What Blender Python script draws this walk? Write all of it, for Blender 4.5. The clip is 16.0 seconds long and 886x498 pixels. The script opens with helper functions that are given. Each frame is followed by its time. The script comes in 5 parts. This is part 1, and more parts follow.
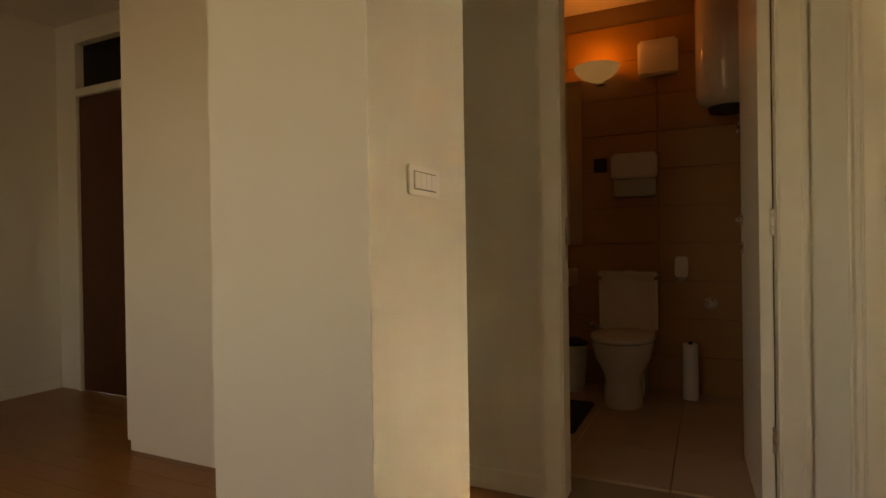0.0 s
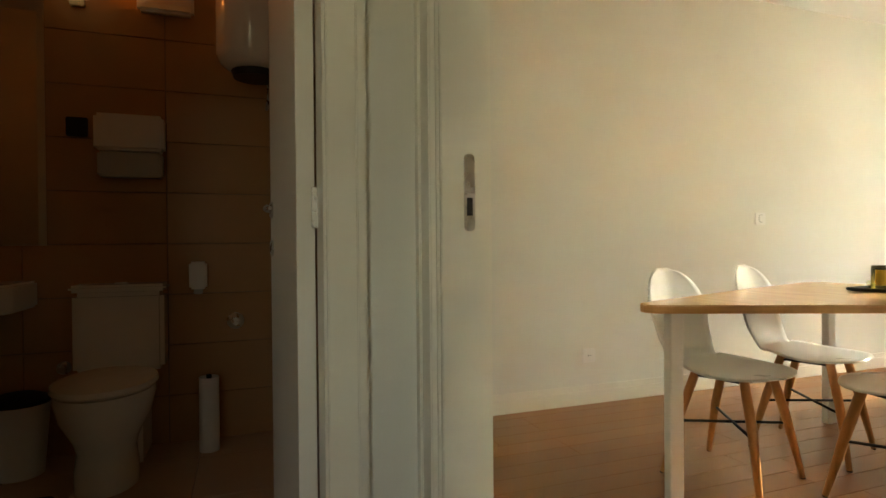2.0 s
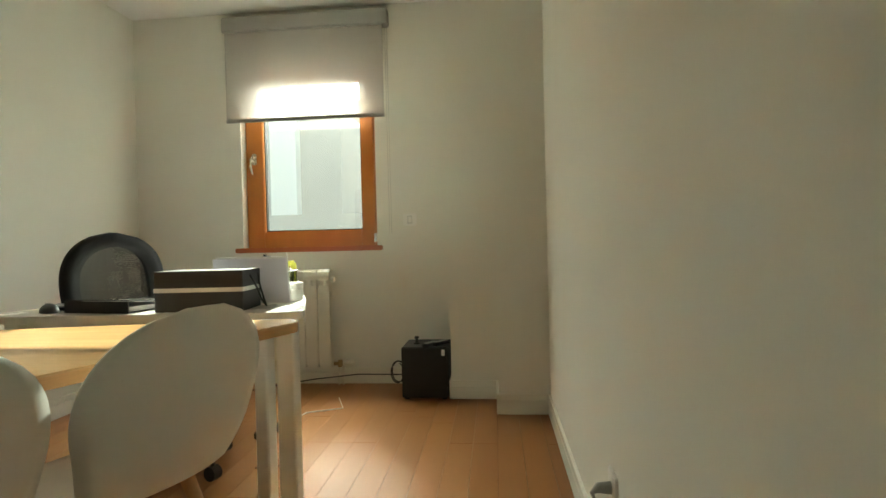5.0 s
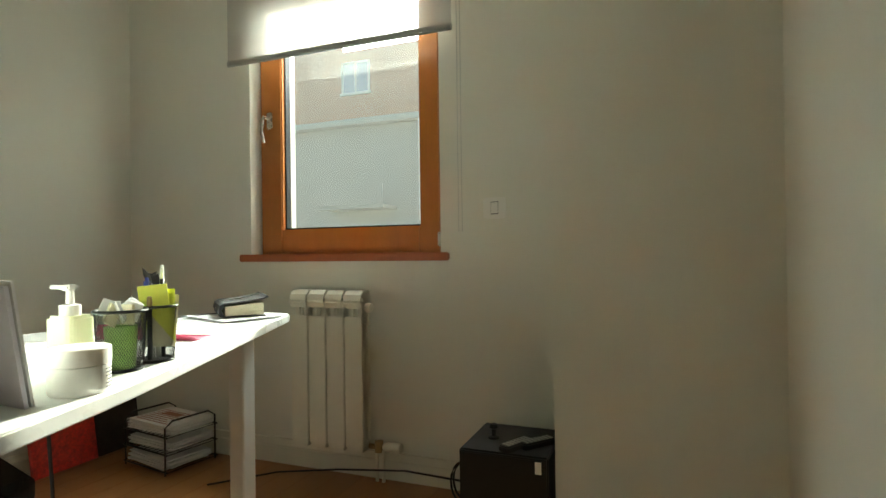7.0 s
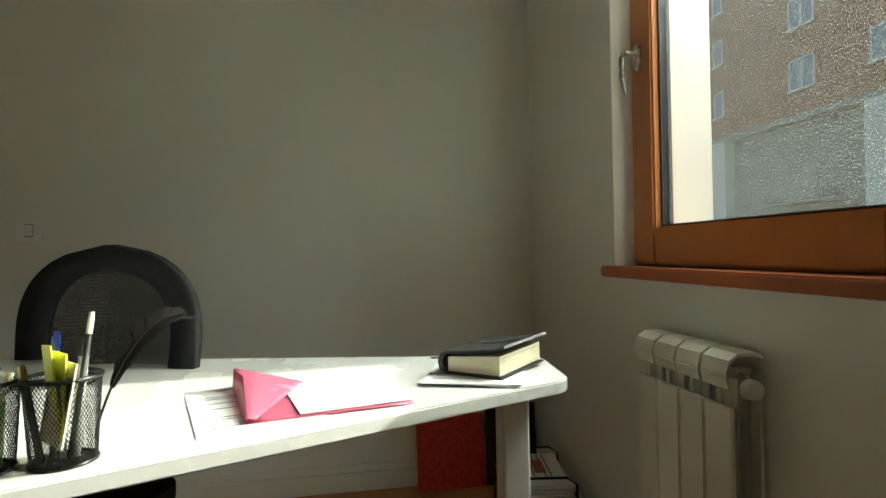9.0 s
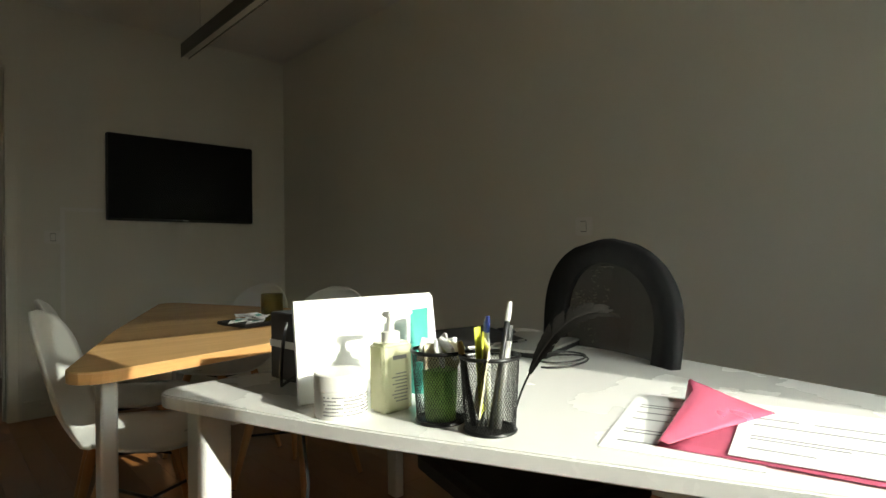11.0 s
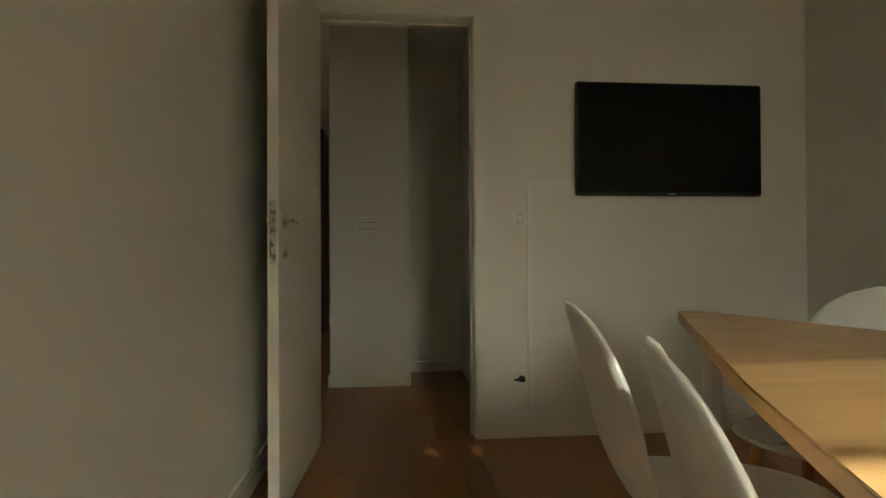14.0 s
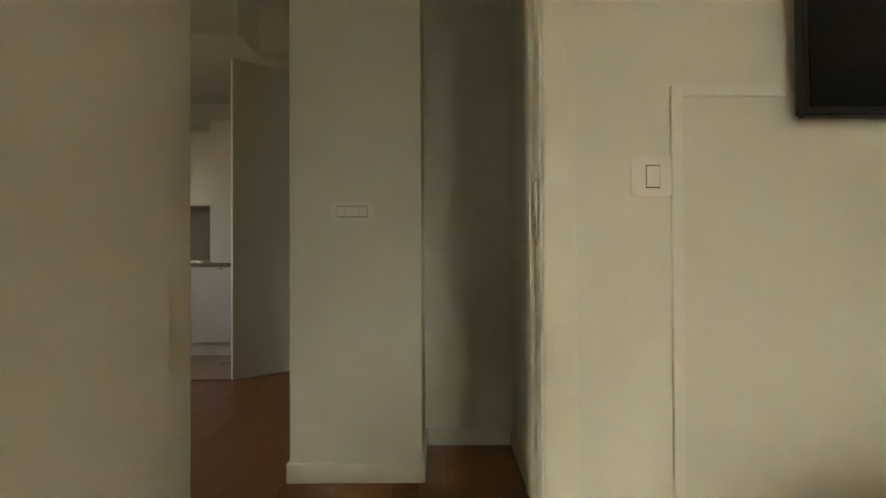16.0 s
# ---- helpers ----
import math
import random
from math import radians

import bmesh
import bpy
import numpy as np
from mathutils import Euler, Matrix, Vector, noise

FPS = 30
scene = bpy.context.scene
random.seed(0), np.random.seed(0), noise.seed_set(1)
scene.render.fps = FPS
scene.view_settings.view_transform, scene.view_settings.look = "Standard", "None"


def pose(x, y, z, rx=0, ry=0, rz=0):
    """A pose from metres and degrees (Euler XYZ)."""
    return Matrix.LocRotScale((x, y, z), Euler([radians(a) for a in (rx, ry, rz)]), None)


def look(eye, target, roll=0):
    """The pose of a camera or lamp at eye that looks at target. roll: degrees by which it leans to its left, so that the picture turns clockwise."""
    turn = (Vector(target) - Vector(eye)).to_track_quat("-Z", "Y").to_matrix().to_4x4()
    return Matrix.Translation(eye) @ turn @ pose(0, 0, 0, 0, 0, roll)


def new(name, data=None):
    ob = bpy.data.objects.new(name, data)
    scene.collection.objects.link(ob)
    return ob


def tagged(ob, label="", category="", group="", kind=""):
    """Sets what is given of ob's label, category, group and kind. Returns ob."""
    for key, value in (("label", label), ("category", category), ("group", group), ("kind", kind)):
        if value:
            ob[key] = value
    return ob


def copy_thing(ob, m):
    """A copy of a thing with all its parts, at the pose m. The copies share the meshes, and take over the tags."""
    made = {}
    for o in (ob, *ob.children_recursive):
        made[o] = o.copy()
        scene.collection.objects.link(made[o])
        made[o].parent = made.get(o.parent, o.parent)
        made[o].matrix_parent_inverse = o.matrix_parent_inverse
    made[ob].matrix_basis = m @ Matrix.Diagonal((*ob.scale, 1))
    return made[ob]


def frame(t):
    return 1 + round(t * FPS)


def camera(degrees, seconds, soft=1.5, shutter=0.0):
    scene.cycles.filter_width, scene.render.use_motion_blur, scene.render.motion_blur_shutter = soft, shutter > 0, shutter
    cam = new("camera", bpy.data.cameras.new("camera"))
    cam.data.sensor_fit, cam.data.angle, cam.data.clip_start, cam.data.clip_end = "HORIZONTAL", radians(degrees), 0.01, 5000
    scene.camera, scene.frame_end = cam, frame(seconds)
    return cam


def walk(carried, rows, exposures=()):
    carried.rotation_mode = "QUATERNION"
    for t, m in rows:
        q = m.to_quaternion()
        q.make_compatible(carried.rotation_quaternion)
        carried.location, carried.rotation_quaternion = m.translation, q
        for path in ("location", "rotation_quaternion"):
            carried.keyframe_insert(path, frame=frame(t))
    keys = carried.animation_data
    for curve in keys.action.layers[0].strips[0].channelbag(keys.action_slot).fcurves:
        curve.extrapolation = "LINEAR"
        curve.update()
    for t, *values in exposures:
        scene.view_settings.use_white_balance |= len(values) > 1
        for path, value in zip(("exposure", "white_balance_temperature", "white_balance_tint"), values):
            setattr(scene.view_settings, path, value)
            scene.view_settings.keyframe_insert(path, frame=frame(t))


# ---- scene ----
cam = camera(77.1, 16.0)
PATH = [
    (0, (0.963, -0.503, 0.989), (-0.842, -1.363, 0.978), -0.9),
    (0.5, (0.708, -0.564, 0.993), (-1.234, -1.043, 0.975), -1.2),
    (1, (0.462, -0.563, 0.981), (-1.530, -0.740, 0.965), -1.0),
    (1.5, (0.185, -0.546, 0.989), (-1.795, -0.261, 0.972), -0.8),
    (2, (0.007, -0.455, 0.969), (-1.874, 0.225, 0.953), -0.5),
    (2.5, (-0.143, -0.321, 0.981), (-1.83, 0.753, 0.961), -0.6),
    (3, (-0.26, -0.142, 0.973), (-1.637, 1.308, 0.953), -0.6),
    (3.5, (-0.314, 0.102, 0.975), (-1.284, 1.851, 0.953), -0.5),
    (4, (-0.322, 0.43, 0.968), (-0.973, 2.321, 0.948), -0.9),
    (4.5, (-0.316, 0.789, 0.96), (-0.724, 2.747, 0.937), -0.9),
    (5, (-0.285, 1.144, 0.969), (-0.473, 3.135, 0.945), -1.4),
    (7.5, (-0.254, 3.209, 0.961), (-1.275, 4.928, 0.988), -0.4),
    (8, (-0.307, 3.53, 0.994), (-1.665, 4.998, 1.01), -0.2),
    (8.5, (-0.376, 3.85, 1.019), (-2.11, 4.847, 1.011), -0.3),
    (9, (-0.433, 4.11, 1.015), (-2.403, 4.455, 1.025), -1.1),
    (11.5, (-0.64, 4.317, 1.018), (-1.8, 2.688, 1.02), -0.7),
    (12, (-0.599, 4.196, 1.01), (-1.588, 2.458, 1.011), -0.9),
    (12.5, (-0.558, 3.972, 0.999), (-1.295, 2.113, 0.993), -0.8),
    (13, (-0.586, 3.659, 0.988), (-1.03, 1.708, 0.988), -0.6),
    (13.5, (-0.581, 3.251, 0.961), (-0.796, 1.262, 0.972), -0.4),
    (14, (-0.569, 2.86, 0.956), (-0.756, 0.869, 0.975), -0.3),
    (14.5, (-0.636, 2.404, 0.978), (-0.751, 0.407, 0.988), -0.5),
    (15, (-0.659, 1.998, 0.97), (-0.726, -0.001, 0.982), -0.5),
    (15.5, (-0.714, 1.592, 0.952), (-0.772, -0.407, 0.982), 0.0),
    (16, (-0.79, 1.193, 0.975), (-0.793, -0.806, 0.998), -0.3),
]
EXPO = [(0, 3.05, 11000, 15), (0.5, 3.45, 9600, 11), (1.0, 3.5, 8500, 4), (1.5, 3.3, 7900, 2), (2.5, 3.05, 7450, -3), (3.5, 2.65, 6850, -8), (4.0, 2.3, 6950, -8), (5.0, 1.85, 6900, -8), (7.5, 1.15, 6600, -8), (9.0, 0.5, 6650, -6),
        (11.5, 0.1, 6600, 0), (12.5, 0.6, 6450, -1), (13.5, 1.0, 6950, 0), (14.5, 1.55, 7400, 3), (15.0, 1.8, 7400, 1), (16, 2.25, 7500, 1)]
OFFICE_W, LIVING_W, BATH_W, BATH_GLOW = 27.0, 1.35, 0.16, 0.018
walk(cam, [(t, look(e, g, r)) for t, e, g, r in PATH], exposures=EXPO)

# ---- light ----
SUN_DIR = Vector((0.10, -1.0, -0.43)).normalized()
world = bpy.data.worlds.new("world")
scene.world = world
world.use_nodes = True
wn = world.node_tree.nodes
sky = wn.new("ShaderNodeTexSky")
sky.sky_type, sky.sun_disc = "NISHITA", False
sky.sun_elevation = math.asin(-SUN_DIR.z)
sky.sun_rotation = math.atan2(-SUN_DIR.x, -SUN_DIR.y)
world.node_tree.links.new(sky.outputs[0], wn["Background"].inputs[0])
wn["Background"].inputs[1].default_value = 0.105
sun = new("sun", bpy.data.lights.new("sun", "SUN"))
sun.data.energy, sun.data.angle, sun.data.color = 5.0, radians(0.5), (1, 0.96, 0.88)
sun.matrix_world = look((0, 0, 20), Vector((0, 0, 20)) + SUN_DIR)


def area_lamp(name, m, w, h, power, colour):
    la = new(name, bpy.data.lights.new(name, "AREA"))
    la.data.shape, la.data.size, la.data.size_y = "RECTANGLE", w, h
    la.data.energy, la.data.color = power, colour
    la.matrix_world = m
    return la


# added lamp hidden outside above the office window, standing in for sky light
area_lamp("sky_fill_office", look((-1.58, 5.62, 2.45), (-1.58, 1.6, 0.85)), 0.9, 0.6, OFFICE_W, (0.93, 0.96, 1))
# added warm fill lamp for the hall, before an unseen, assumed kitchen window
area_lamp("fill_light_living", look((2.86, -2.3, 1.5), (0, -2.1, 1.2)), 1.3, 1.3, LIVING_W, (1, 0.75, 0.52))
bulb = new("bathroom_bulb", bpy.data.lights.new("bathroom_bulb", "POINT"))
bulb.data.energy, bulb.data.color, bulb.data.shadow_soft_size = BATH_W, (1, 0.31, 0.07), 0.06
bulb.location = (-2.875, -1.165, 2.24)


# ---- materials ----
def mat(name, colour, rough=0.5, metal=0.0, var=0.06, scale=6.0, bump=0.05, fine=120.0, spread=0.0, trans=0.0, ior=1.45, spec=0.5, stretch=(1, 1, 1)):
    """A surface with broad tone changes, fine grain and light relief."""
    m = bpy.data.materials.new(name)
    m.use_nodes = True
    n, ln = m.node_tree.nodes, m.node_tree.links
    b = n["Principled BSDF"]
    tc = n.new("ShaderNodeTexCoord")
    mp = n.new("ShaderNodeMapping")
    mp.inputs["Scale"].default_value = stretch
    ln.new(tc.outputs["Object"], mp.inputs[0])
    a, f = n.new("ShaderNodeTexNoise"), n.new("ShaderNodeTexNoise")
    a.inputs["Scale"].default_value, a.inputs["Detail"].default_value = scale, 4
    f.inputs["Scale"].default_value, f.inputs["Detail"].default_value = fine, 3
    ln.new(mp.outputs[0], a.inputs[0])
    ln.new(mp.outputs[0], f.inputs[0])
    add = n.new("ShaderNodeMath")
    add.operation = "MULTIPLY_ADD"
    ln.new(f.outputs[0], add.inputs[0])
    add.inputs[1].default_value = 0.5
    ln.new(a.outputs[0], add.inputs[2])
    if spread:
        oi, ad2 = n.new("ShaderNodeObjectInfo"), n.new("ShaderNodeMath")
        ad2.operation = "MULTIPLY_ADD"
        ln.new(oi.outputs["Random"], ad2.inputs[0])
        ad2.inputs[1].default_value = spread
        ln.new(add.outputs[0], ad2.inputs[2])
        add = ad2
    rg = n.new("ShaderNodeMapRange")
    rg.inputs[1].default_value, rg.inputs[2].default_value = 0.35, 1.15 + spread
    rg.inputs[3].default_value, rg.inputs[4].default_value = 1 - var * (1 + spread), 1 + var * (1 + spread)
    ln.new(add.outputs[0], rg.inputs[0])
    mx = n.new("ShaderNodeVectorMath")
    mx.operation = "SCALE"
    mx.inputs[0].default_value = colour
    ln.new(rg.outputs[0], mx.inputs["Scale"])
    ln.new(mx.outputs[0], b.inputs["Base Color"])
    rr = n.new("ShaderNodeMapRange")
    rr.inputs[3].default_value, rr.inputs[4].default_value = max(0.02, rough - 0.08), min(1, rough + 0.08)
    ln.new(a.outputs[0], rr.inputs[0])
    ln.new(rr.outputs[0], b.inputs["Roughness"])
    b.inputs["Metallic"].default_value = metal
    b.inputs["IOR"].default_value = ior
    b.inputs["Specular IOR Level"].default_value = spec
    b.inputs["Transmission Weight"].default_value = trans
    if bump:
        bp = n.new("ShaderNodeBump")
        bp.inputs["Strength"].default_value, bp.inputs["Distance"].default_value = bump, 0.004
        ln.new(add.outputs[0], bp.inputs["Height"])
        ln.new(bp.outputs[0], b.inputs["Normal"])
    return m


M = {}
M["wall"] = mat("wall_paint", (0.79, 0.78, 0.70), 0.75, var=0.025, scale=1.5, fine=180, bump=0.05)
M["ceiling"] = mat("ceiling_paint", (0.84, 0.83, 0.79), 0.8, var=0.015, scale=1.5)
M["trim"] = mat("trim_lacquer", (0.82, 0.80, 0.70), 0.35, var=0.02, scale=3, bump=0.02)
M["doorwhite"] = mat("door_lacquer", (0.83, 0.80, 0.71), 0.32, var=0.02, scale=2, bump=0.02)
M["plank"] = mat("floor_wood", (0.31, 0.134, 0.044), 0.31, var=0.075, scale=2, fine=14, spread=0.9, bump=0.003, spec=0.38, stretch=(7, 0.5, 7))
M["joint"] = mat("floor_joint", (0.10, 0.04, 0.015), 0.8)
M["tablewood"] = mat("oak_veneer", (0.66, 0.40, 0.17), 0.22, var=0.10, scale=3, fine=60, bump=0.03, stretch=(1.5, 12, 6))
M["tableedge"] = mat("ply_edge", (0.62, 0.33, 0.12), 0.5, var=0.14, scale=5, fine=50, stretch=(1, 1, 30))
M["legwood"] = mat("beech_wood", (0.52, 0.25, 0.09), 0.38, var=0.12, scale=10, fine=60, stretch=(6, 6, 1))
M["winwood"] = mat("window_wood", (0.42, 0.145, 0.03), 0.33, var=0.12, scale=5, fine=50, stretch=(4, 4, 1))
M["sillwood"] = mat("sill_wood", (0.37, 0.105, 0.035), 0.35, var=0.12, scale=5, fine=50, stretch=(1, 6, 6))
M["shell"] = mat("white_plastic", (0.80, 0.81, 0.77), 0.30, var=0.015, scale=4, bump=0.0)
M["desk"] = mat("white_laminate", (0.85, 0.85, 0.82), 0.27, var=0.015, scale=5, bump=0.02)
M["whitemetal"] = mat("white_metal", (0.82, 0.82, 0.79), 0.32, var=0.015, scale=5, bump=0.01)
M["black"] = mat("black_plastic", (0.012, 0.012, 0.013), 0.5, var=0.12, scale=20, bump=0.04)
M["fabric"] = mat("black_fabric", (0.016, 0.016, 0.018), 0.9, var=0.2, scale=30, fine=500, bump=0.3)
M["meshback"] = mat("grey_mesh", (0.045, 0.043, 0.04), 0.8, var=0.15, scale=20, bump=0.1)
M["blackmetal"] = mat("black_metal", (0.02, 0.02, 0.02), 0.35, 0.6, var=0.1)
M["chrome"] = mat("brushed_steel", (0.62, 0.60, 0.56), 0.28, 1.0, var=0.06, scale=30, bump=0.02)
M["screen"] = mat("tv_glass", (0.005, 0.005, 0.006), 0.22, var=0.1, bump=0, spec=0.25)
M["switch"] = mat("switch_plastic", (0.83, 0.82, 0.77), 0.3, var=0.01, bump=0)
M["grey"] = mat("grey_aluminium", (0.42, 0.42, 0.40), 0.4, 0.4, var=0.05)
M["lampgrey"] = mat("lamp_body", (0.13, 0.13, 0.125), 0.45, 0.3, var=0.06)
M["diffuser"] = mat("lamp_diffuser", (0.55, 0.55, 0.52), 0.5, var=0.02)
M["paper"] = mat("paper", (0.85, 0.85, 0.84), 0.8, var=0.015, scale=10, bump=0.02)
# white card with the cool tint of shade put into its colour
M["shaded_card"] = mat("shaded_white_card", (0.80, 0.78, 0.86), 0.6, var=0.015)
M["ink"] = mat("ink_grey", (0.20, 0.20, 0.20), 0.8)
M["pink"] = mat("pink_plastic", (0.88, 0.20, 0.33), 0.25, var=0.08, trans=0.4)
M["leather"] = mat("black_leather", (0.018, 0.018, 0.02), 0.5, var=0.2, scale=30, fine=250, bump=0.25)
M["cream"] = mat("page_edges", (0.78, 0.72, 0.52), 0.8, var=0.08, stretch=(1, 1, 40))
M["bag"] = mat("dark_card", (0.045, 0.047, 0.055), 0.6, var=0.08)
M["ribbon"] = mat("ribbon", (0.02, 0.02, 0.022), 0.35)
M["soap"] = mat("liquid_soap", (0.90, 0.90, 0.62), 0.12, var=0.02, trans=0.4, bump=0)
M["pump"] = mat("pump_plastic", (0.82, 0.81, 0.76), 0.3, bump=0)
M["teal"] = mat("teal_tube", (0.08, 0.36, 0.30), 0.35, var=0.05)
M["yellow"] = mat("sticky_notes", (0.74, 0.76, 0.12), 0.7, var=0.05)
M["green"] = mat("green_lining", (0.30, 0.50, 0.12), 0.4, var=0.5, scale=45, trans=0.4)
M["blue"] = mat("pen_blue", (0.03, 0.05, 0.35), 0.3)
M["feather"] = mat("black_feather", (0.012, 0.011, 0.010), 0.8, var=0.3, scale=60, bump=0.1, spec=0.0)
M["redpaint"] = mat("red_canvas", (0.50, 0.030, 0.02), 0.55, var=0.6, scale=45, fine=90, bump=0.4)
M["darkpaint"] = mat("dark_canvas", (0.035, 0.022, 0.018), 0.5, var=0.7, scale=14, fine=60, bump=0.3)
M["amber"] = mat("dark_glass_candle", (0.16, 0.13, 0.03), 0.08, var=0.1, bump=0, trans=0.6)
M["label"] = mat("candle_label", (0.72, 0.50, 0.08), 0.4)
M["rad"] = mat("radiator_enamel", (0.80, 0.77, 0.66), 0.35, var=0.015, bump=0)
M["brass"] = mat("brass", (0.42, 0.30, 0.14), 0.4, 0.8, var=0.1)
M["ceramic"] = mat("ceramic", (0.82, 0.80, 0.75), 0.12, var=0.01, bump=0)
M["tile"] = mat("beige_tile", (0.46, 0.27, 0.14), 0.13, var=0.05, scale=3, spread=0.15, bump=0.0)
M["floortile"] = mat("floor_tile", (0.52, 0.37, 0.25), 0.3, var=0.07, scale=4, spread=0.2, bump=0.02)
M["grout"] = mat("grout", (0.30, 0.22, 0.15), 0.9)
M["entry"] = mat("mahogany", (0.085, 0.022, 0.009), 0.35, var=0.3, scale=4, fine=30, stretch=(8, 8, 1))
M["kitchen"] = mat("kitchen_front", (0.80, 0.76, 0.72), 0.22, var=0.015, bump=0)
M["counter"] = mat("counter", (0.22, 0.16, 0.12), 0.4)
M["darkrug"] = mat("bath_mat", (0.03, 0.026, 0.024), 0.95, var=0.3, scale=60, bump=0.5)
M["brick"] = mat("brown_brickwork", (0.36, 0.15, 0.085), 0.85, var=0.2, scale=0.6, fine=8, bump=0.2)
M["render"] = mat("grey_render", (0.33, 0.32, 0.30), 0.85, var=0.1, scale=0.5, fine=10)
M["farpane"] = mat("far_window", (0.22, 0.30, 0.42), 0.1, var=0.1, bump=0)
M["asphalt"] = mat("asphalt", (0.055, 0.055, 0.055), 0.9, var=0.2, scale=0.5)
M["exterior"] = mat("exterior_render", (0.80, 0.78, 0.74), 0.8, var=0.04)

g = bpy.data.materials.new("window_glass")
g.use_nodes = True
gn = g.node_tree.nodes
gb = gn["Principled BSDF"]
gb.inputs["Base Color"].default_value = (0.97, 0.98, 0.97, 1)
gb.inputs["Transmission Weight"].default_value = 1
gb.inputs["Roughness"].default_value = 0.0
gb.inputs["IOR"].default_value = 1.45
M["glass"] = g
# dried rain on the outside of the pane
g2 = bpy.data.materials.new("rain_spots")
g2.use_nodes = True
n2, l2 = g2.node_tree.nodes, g2.node_tree.links
tc2, mp2, ns2, cr2 = n2.new("ShaderNodeTexCoord"), n2.new("ShaderNodeMapping"), n2.new("ShaderNodeTexNoise"), n2.new("ShaderNodeMapRange")
mp2.inputs["Scale"].default_value = (1, 1, 0.35)
ns2.inputs["Scale"].default_value, ns2.inputs["Detail"].default_value = 700, 5
cr2.inputs[1].default_value, cr2.inputs[2].default_value = 0.5, 0.7
cr2.inputs[3].default_value, cr2.inputs[4].default_value = 0.02, 0.40
tr2, df2, ms2 = n2.new("ShaderNodeBsdfTransparent"), n2.new("ShaderNodeBsdfTranslucent"), n2.new("ShaderNodeMixShader")
df2.inputs[0].default_value = (0.75, 0.73, 0.68, 1)
l2.new(tc2.outputs["Object"], mp2.inputs[0])
l2.new(mp2.outputs[0], ns2.inputs[0])
l2.new(ns2.outputs[0], cr2.inputs[0])
l2.new(cr2.outputs[0], ms2.inputs[0])
l2.new(tr2.outputs[0], ms2.inputs[1])
l2.new(df2.outputs[0], ms2.inputs[2])
l2.new(ms2.outputs[0], n2["Material Output"].inputs[0])
M["spots"] = g2
# blind cloth: partly see-through weave
g3 = bpy.data.materials.new("blind_cloth")
g3.use_nodes = True
n3, l3 = g3.node_tree.nodes, g3.node_tree.links
p3 = n3["Principled BSDF"]
p3.inputs["Base Color"].default_value, p3.inputs["Roughness"].default_value = (0.56, 0.54, 0.50, 1), 0.9
wv = n3.new("ShaderNodeTexNoise")
wv.inputs["Scale"].default_value = 90
tc3, mp3 = n3.new("ShaderNodeTexCoord"), n3.new("ShaderNodeMapping")
mp3.inputs["Scale"].default_value = (1, 1, 12)
l3.new(tc3.outputs["Object"], mp3.inputs[0])
l3.new(mp3.outputs[0], wv.inputs[0])
mr3 = n3.new("ShaderNodeMapRange")
mr3.inputs[3].default_value, mr3.inputs[4].default_value = 0.10, 0.26
l3.new(wv.outputs[0], mr3.inputs[0])
tl3, ts3, mA, mB = n3.new("ShaderNodeBsdfTranslucent"), n3.new("ShaderNodeBsdfTransparent"), n3.new("ShaderNodeMixShader"), n3.new("ShaderNodeMixShader")
tl3.inputs[0].default_value = (0.55, 0.53, 0.48, 1)
mA.inputs[0].default_value = 0.35
l3.new(p3.outputs[0], mA.inputs[1])
l3.new(tl3.outputs[0], mA.inputs[2])
l3.new(mr3.outputs[0], mB.inputs[0])
l3.new(mA.outputs[0], mB.inputs[1])
l3.new(ts3.outputs[0], mB.inputs[2])
l3.new(mB.outputs[0], n3["Material Output"].inputs[0])
M["blind"] = g3
# open weave of the office chair's back
g4 = M["meshback"]
n4, l4 = g4.node_tree.nodes, g4.node_tree.links
t4, m4 = n4.new("ShaderNodeBsdfTransparent"), n4.new("ShaderNodeMixShader")
m4.inputs[0].default_value = 0.84
l4.new(t4.outputs[0], m4.inputs[1])
l4.new(n4["Principled BSDF"].outputs[0], m4.inputs[2])
l4.new(m4.outputs[0], n4["Material Output"].inputs[0])
mi = bpy.data.materials.new("mirror")
mi.use_nodes = True
mb = mi.node_tree.nodes["Principled BSDF"]
mb.inputs["Base Color"].default_value, mb.inputs["Metallic"].default_value, mb.inputs["Roughness"].default_value = (0.75, 0.75, 0.74, 1), 1, 0.02
M["mirror"] = mi
lg = bpy.data.materials.new("lit_lamp_glass")
lg.use_nodes = True
lb = lg.node_tree.nodes["Principled BSDF"]
lb.inputs["Base Color"].default_value = (0.9, 0.8, 0.6, 1)
lb.inputs["Emission Color"].default_value, lb.inputs["Emission Strength"].default_value = (1, 0.6, 0.25, 1), BATH_GLOW
M["lit"] = lg


# ---- mesh makers ----
def finish(name, bm, m, parent=None, smooth=False, bevel=0.0, seg=2):
    if bevel:
        bmesh.ops.bevel(bm, geom=[e for e in bm.edges if e.calc_face_angle(0) > 0.5], offset=bevel, segments=seg, affect="EDGES", clamp_overlap=True)
    bmesh.ops.recalc_face_normals(bm, faces=bm.faces)
    if smooth:
        for e in bm.edges:
            e.smooth = e.calc_face_angle(0) < 0.65
    me = bpy.data.meshes.new(name)
    bm.to_mesh(me)
    bm.free()
    if smooth:
        for p in me.polygons:
            p.use_smooth = True
    me.materials.append(M[m])
    ob = new(name, me)
    if parent:
        ob.parent = parent
    return ob


